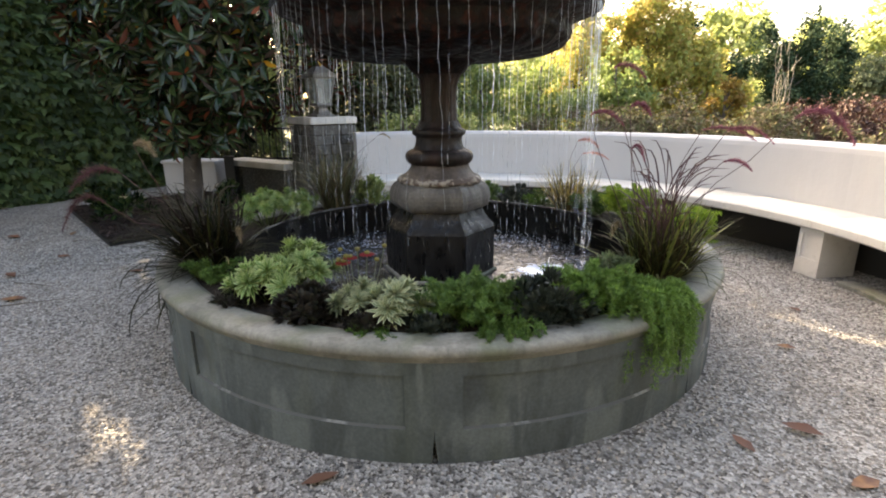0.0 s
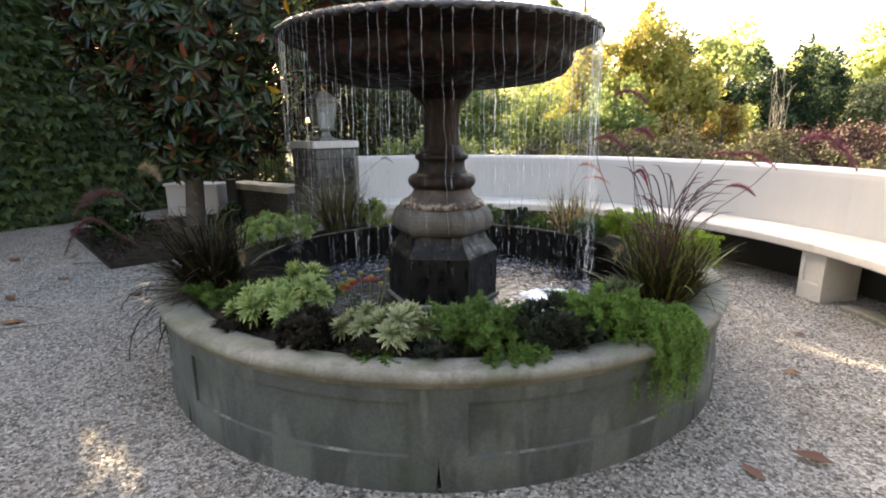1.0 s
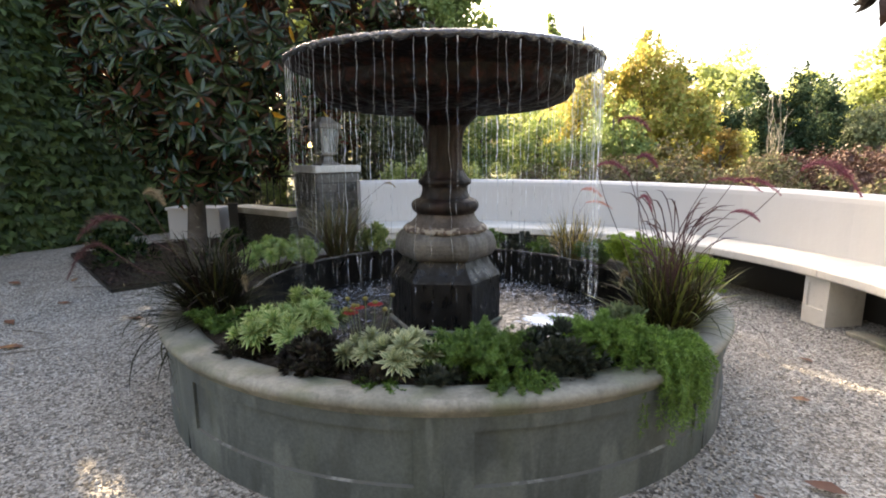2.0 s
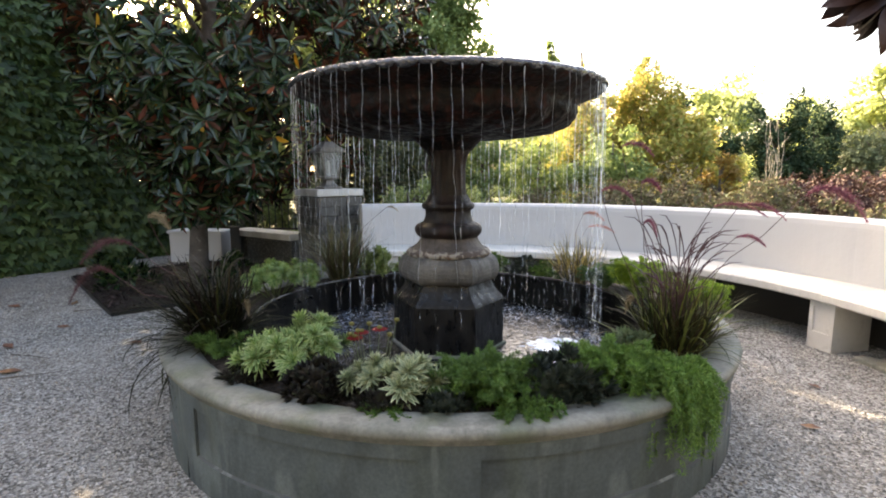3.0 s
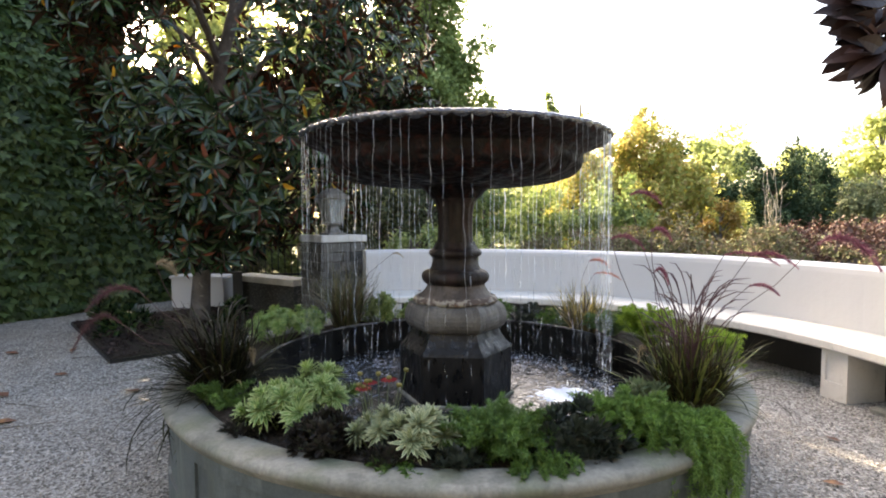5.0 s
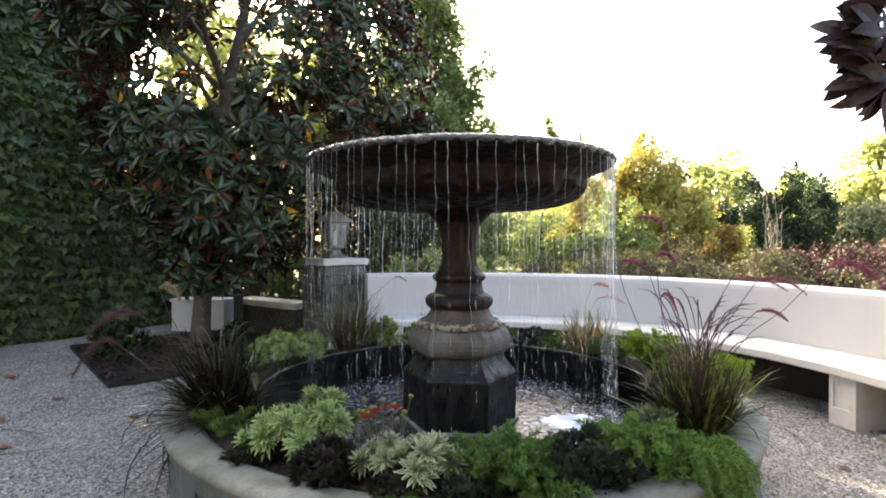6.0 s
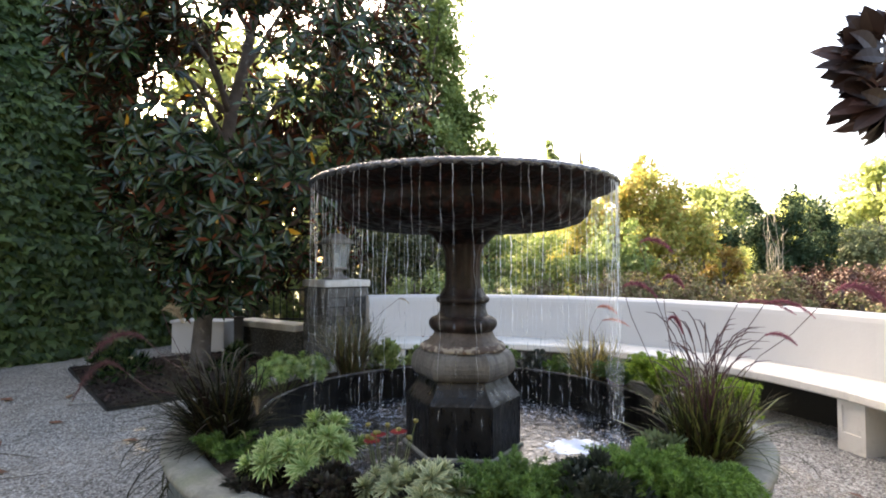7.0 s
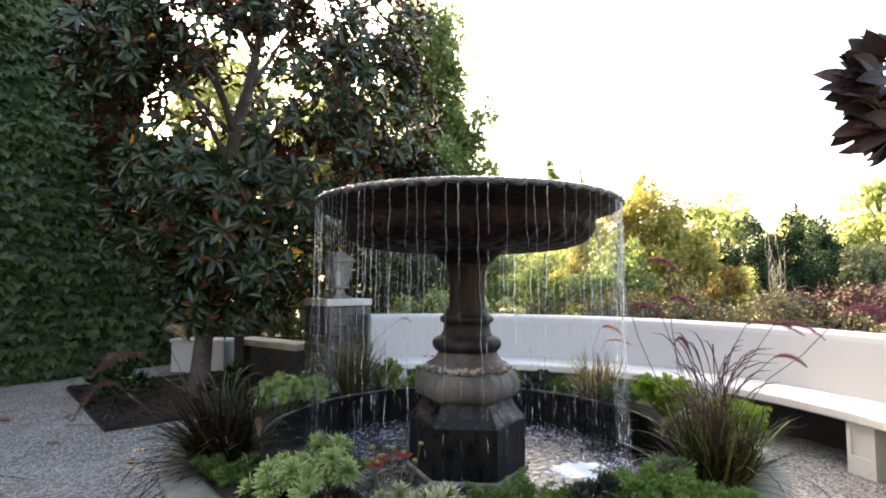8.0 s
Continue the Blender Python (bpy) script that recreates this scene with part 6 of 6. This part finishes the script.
leafy_mound("dark_rosette_plant", "blackish green rosette plant in the basin ring", 1.38, -73.0, 0.46, 2000, 0.20, 0.15, DARKSUCC, 0.042, 501, 0.45)
leafy_mound("burgundy_plant", "low dark burgundy plant between the spurges", 1.42, -112.0, 0.46, 2000, 0.15, 0.12, BURG, 0.038, 502, 0.5)
spurge("pale green spurge mound by the pool's far rim", 1.34, 161, 0.46, 18, 0.22, 0.25, (EUPH, SEDUM), 503, 0.062, "far rim plants")
spurge("pale green spurge mound by the pool's far rim", 1.36, 147, 0.46, 12, 0.18, 0.20, (EUPH, SEDUM), 504, 0.058, "far rim plants")
leafy_mound("pale_sedum", "small pale green plant by the pool's far rim", 1.36, 118, 0.46, 1500, 0.18, 0.24, SEDUM, 0.045, 505, 0.5, "far rim plants")
leafy_mound("pale_sedum", "small mixed green plant by the pool's far rim", 1.36, 104, 0.46, 900, 0.15, 0.15, SEDUM, 0.04, 506, 0.5, "far rim plants")
leafy_mound("green_edging_plant", "low bright green edging plant at the far rim", 1.36, 72, 0.46, 1300, 0.16, 0.13, FERN, 0.04, 507, 0.35, "far rim plants")
leafy_mound("dark_filler_plant", "low dark leaves filling the gap under the grey spurge", 1.44, -101.0, 0.46, 1100, 0.11, 0.06, BURG, 0.035, 514, 0.45)
leafy_mound("dark_filler_plant", "low dark leaves filling the gap beside the fern", 1.45, -91.5, 0.46, 900, 0.10, 0.05, DARKSUCC, 0.032, 515, 0.45)
leafy_mound("dark_filler_plant", "low dark leaves under the lime spurge", 1.43, -127.5, 0.46, 1000, 0.12, 0.06, BURG, 0.035, 516, 0.45)
leafy_mound("dark_rosette_plant", "low dark green plant at the far rim", 1.36, 60, 0.46, 1100, 0.17, 0.15, DARKSUCC, 0.04, 508, 0.45, "far rim plants")
leafy_mound("green_edging_plant", "low bright green edging plant at the far rim", 1.36, 52, 0.46, 1000, 0.15, 0.11, FERN, 0.04, 509, 0.35, "far rim plants")
feather_mound("lime_feather_plant", "green feathery mound at the pool's rim", 1.36, 27, 0.46, 150, 0.24, 0.17, 0.0, FERN, 510, 0.022, "lime mounds")
feather_mound("lime_feather_plant", "bright lime feathery mound at the pool's rim", 1.38, 11, 0.46, 190, 0.24, 0.26, 0.0, FERN_LIME, 511, 0.024, "lime mounds")
feather_mound("lime_feather_plant", "lime green feathery mound beside the fountain grass", 1.42, -21, 0.46, 150, 0.22, 0.27, 0.0, FERN_LIME, 512, 0.024, "lime mounds")
leafy_mound("grey_foliage_plant", "grey-green low foliage by the pool", 1.28, -50, 0.46, 700, 0.14, 0.13, EUPH2, 0.035, 513, 0.3)


def bed_shrub(x, y, n, w, h, seed):
    t = leafy_mound("dark_bed_shrub", "low dark leafy shrub at the edge of the mulch bed", 1.0, 0.0, 0.0, n, w, h, MAG_TOP, 0.10, seed, 0.34, "shrubs in the mulch bed")
    t.location = (x, y, 0.03)


bed_shrub(-3.75, 2.75, 520, 0.30, 0.42, 521)
bed_shrub(-2.75, 3.3, 360, 0.22, 0.30, 522)
bed_shrub(-4.35, 3.35, 420, 0.30, 0.30, 523)


def red_flowers():
    rg = np.random.default_rng(12)
    t = thing("blanket_flower", "blanket flowers with crimson petals and mustard seed heads", "flower", at=polar(1.24, -106.5, 0.47))
    for i in range(9):
        bloom = i < 3
        x, y, h = rg.uniform(-0.10, 0.12), rg.uniform(-0.06, 0.08), rg.uniform(0.19, 0.26)
        s = part("stem", mesh_of("stem", *tube([(x * 0.4, y * 0.4, -0.01), (x * 0.8, y * 0.8, h * 0.6), (x, y, h)], [0.002, 0.0018, 0.0016], 5), STEM), t)
        V, F = lathe([(0.0, -0.010), (0.009, -0.006), (0.0115, 0.0), (0.010, 0.006), (0.0, 0.010)], 12)
        part("seed_head", mesh_of("seed_head", [(a + x, b + y, c + h) for a, b, c in V], F, SEEDHEAD, smooth=True), s)
        if bloom:
            m = 13
            w = np.arange(m) * 2 * math.pi / m
            D = np.stack([np.cos(w), np.sin(w), np.full(m, -0.15)], -1)
            part("petals", leaf_mesh("petals", np.tile((x, y, h - 0.002), (m, 1)) + D * 0.008, D, np.tile((0, 0, 1.0), (m, 1)), 0.030, 0.018, STRAP, PETAL), s)


red_flowers()


# ---- fallen leaves and twigs ----
def fallen_leaf(x, y, turn, size, curl, label):
    t, fs = OVATE
    V = []
    for a, b, c in t:
        V.append((a * size * 0.42, (b - 0.5) * size, 0.006 + curl * size * (0.9 * a * a + 0.5 * (b - 0.5) ** 2) + abs(c) * size * 0.1))
    V += [(p[0], p[1], p[2] - 0.0015) for p in V]
    F = list(fs) + [tuple(i + len(t) for i in reversed(f)) for f in fs]
    ob = solo("fallen_leaf", mesh_of("fallen_leaf", V, F, DRYLEAF, smooth=True), label, "leaf", "fallen leaves", at=(x, y, 0.004 + 0.012 * noise.noise((x * 1.1, y * 1.1, 3))))
    ob.rotation_euler = (radians(4), radians(-6), radians(turn))


for x, y, a, s, c in ((1.482, -1.466, 60, 0.15, 0.6), (1.496, -1.777, 105, 0.14, 0.3), (-0.442, -1.72, -70, 0.14, 0.3), (1.192, -1.551, 20, 0.11, 0.3), (1.894, -0.73, 75, 0.10, 0.4),
                      (-4.439, 1.945, 80, 0.16, 0.5), (-2.51, 0.76, 95, 0.12, 0.5), (-3.463, 0.677, 60, 0.15, 0.5), (-3.02, 0.14, 110, 0.16, 0.3), (-3.922, 2.092, 15, 0.14, 0.4),
                      (0.35, -1.95, 40, 0.07, 0.3), (2.3, -0.2, 30, 0.08, 0.4), (-3.4, 1.2, 100, 0.12, 0.2)):
    fallen_leaf(x, y, a, s, c, "dry brown magnolia leaf lying on the gravel")
for x, y, a in ((-0.36, 3.28, 20), (-0.24, 3.27, -30)):
    t_, fs_ = OVATE
    ob = solo("fallen_leaf", mesh_of("fallen_leaf", [(p[0] * 0.05, (p[1] - 0.5) * 0.11, 0.004 + 0.06 * p[0] ** 2) for p in t_], fs_, DRYLEAF, smooth=True),
              "dry brown leaf lying on the bench seat", "leaf", "fallen leaves", at=(x, y, SEAT_Z + 0.003))
    ob.rotation_euler = (0, 0, radians(a))
tw = random.Random(4)
for x, y, a, ln in ((-3.05, 0.0, 20, 0.45), (-3.3, 0.5, -15, 0.35), (-3.7, 1.75, 5, 0.3)):
    d = Vector((math.cos(radians(a)), math.sin(radians(a)), 0))
    solo("fallen_twig", mesh_of("fallen_twig", *limb((0, 0, 0.008), tuple(d * ln + Vector((0, 0, 0.012))), 0.005, 0.002, tw, 0.05, 6, 5), BARK), "thin dark twig lying on the gravel", "twig", "fallen twigs", at=(x, y, 0.0))
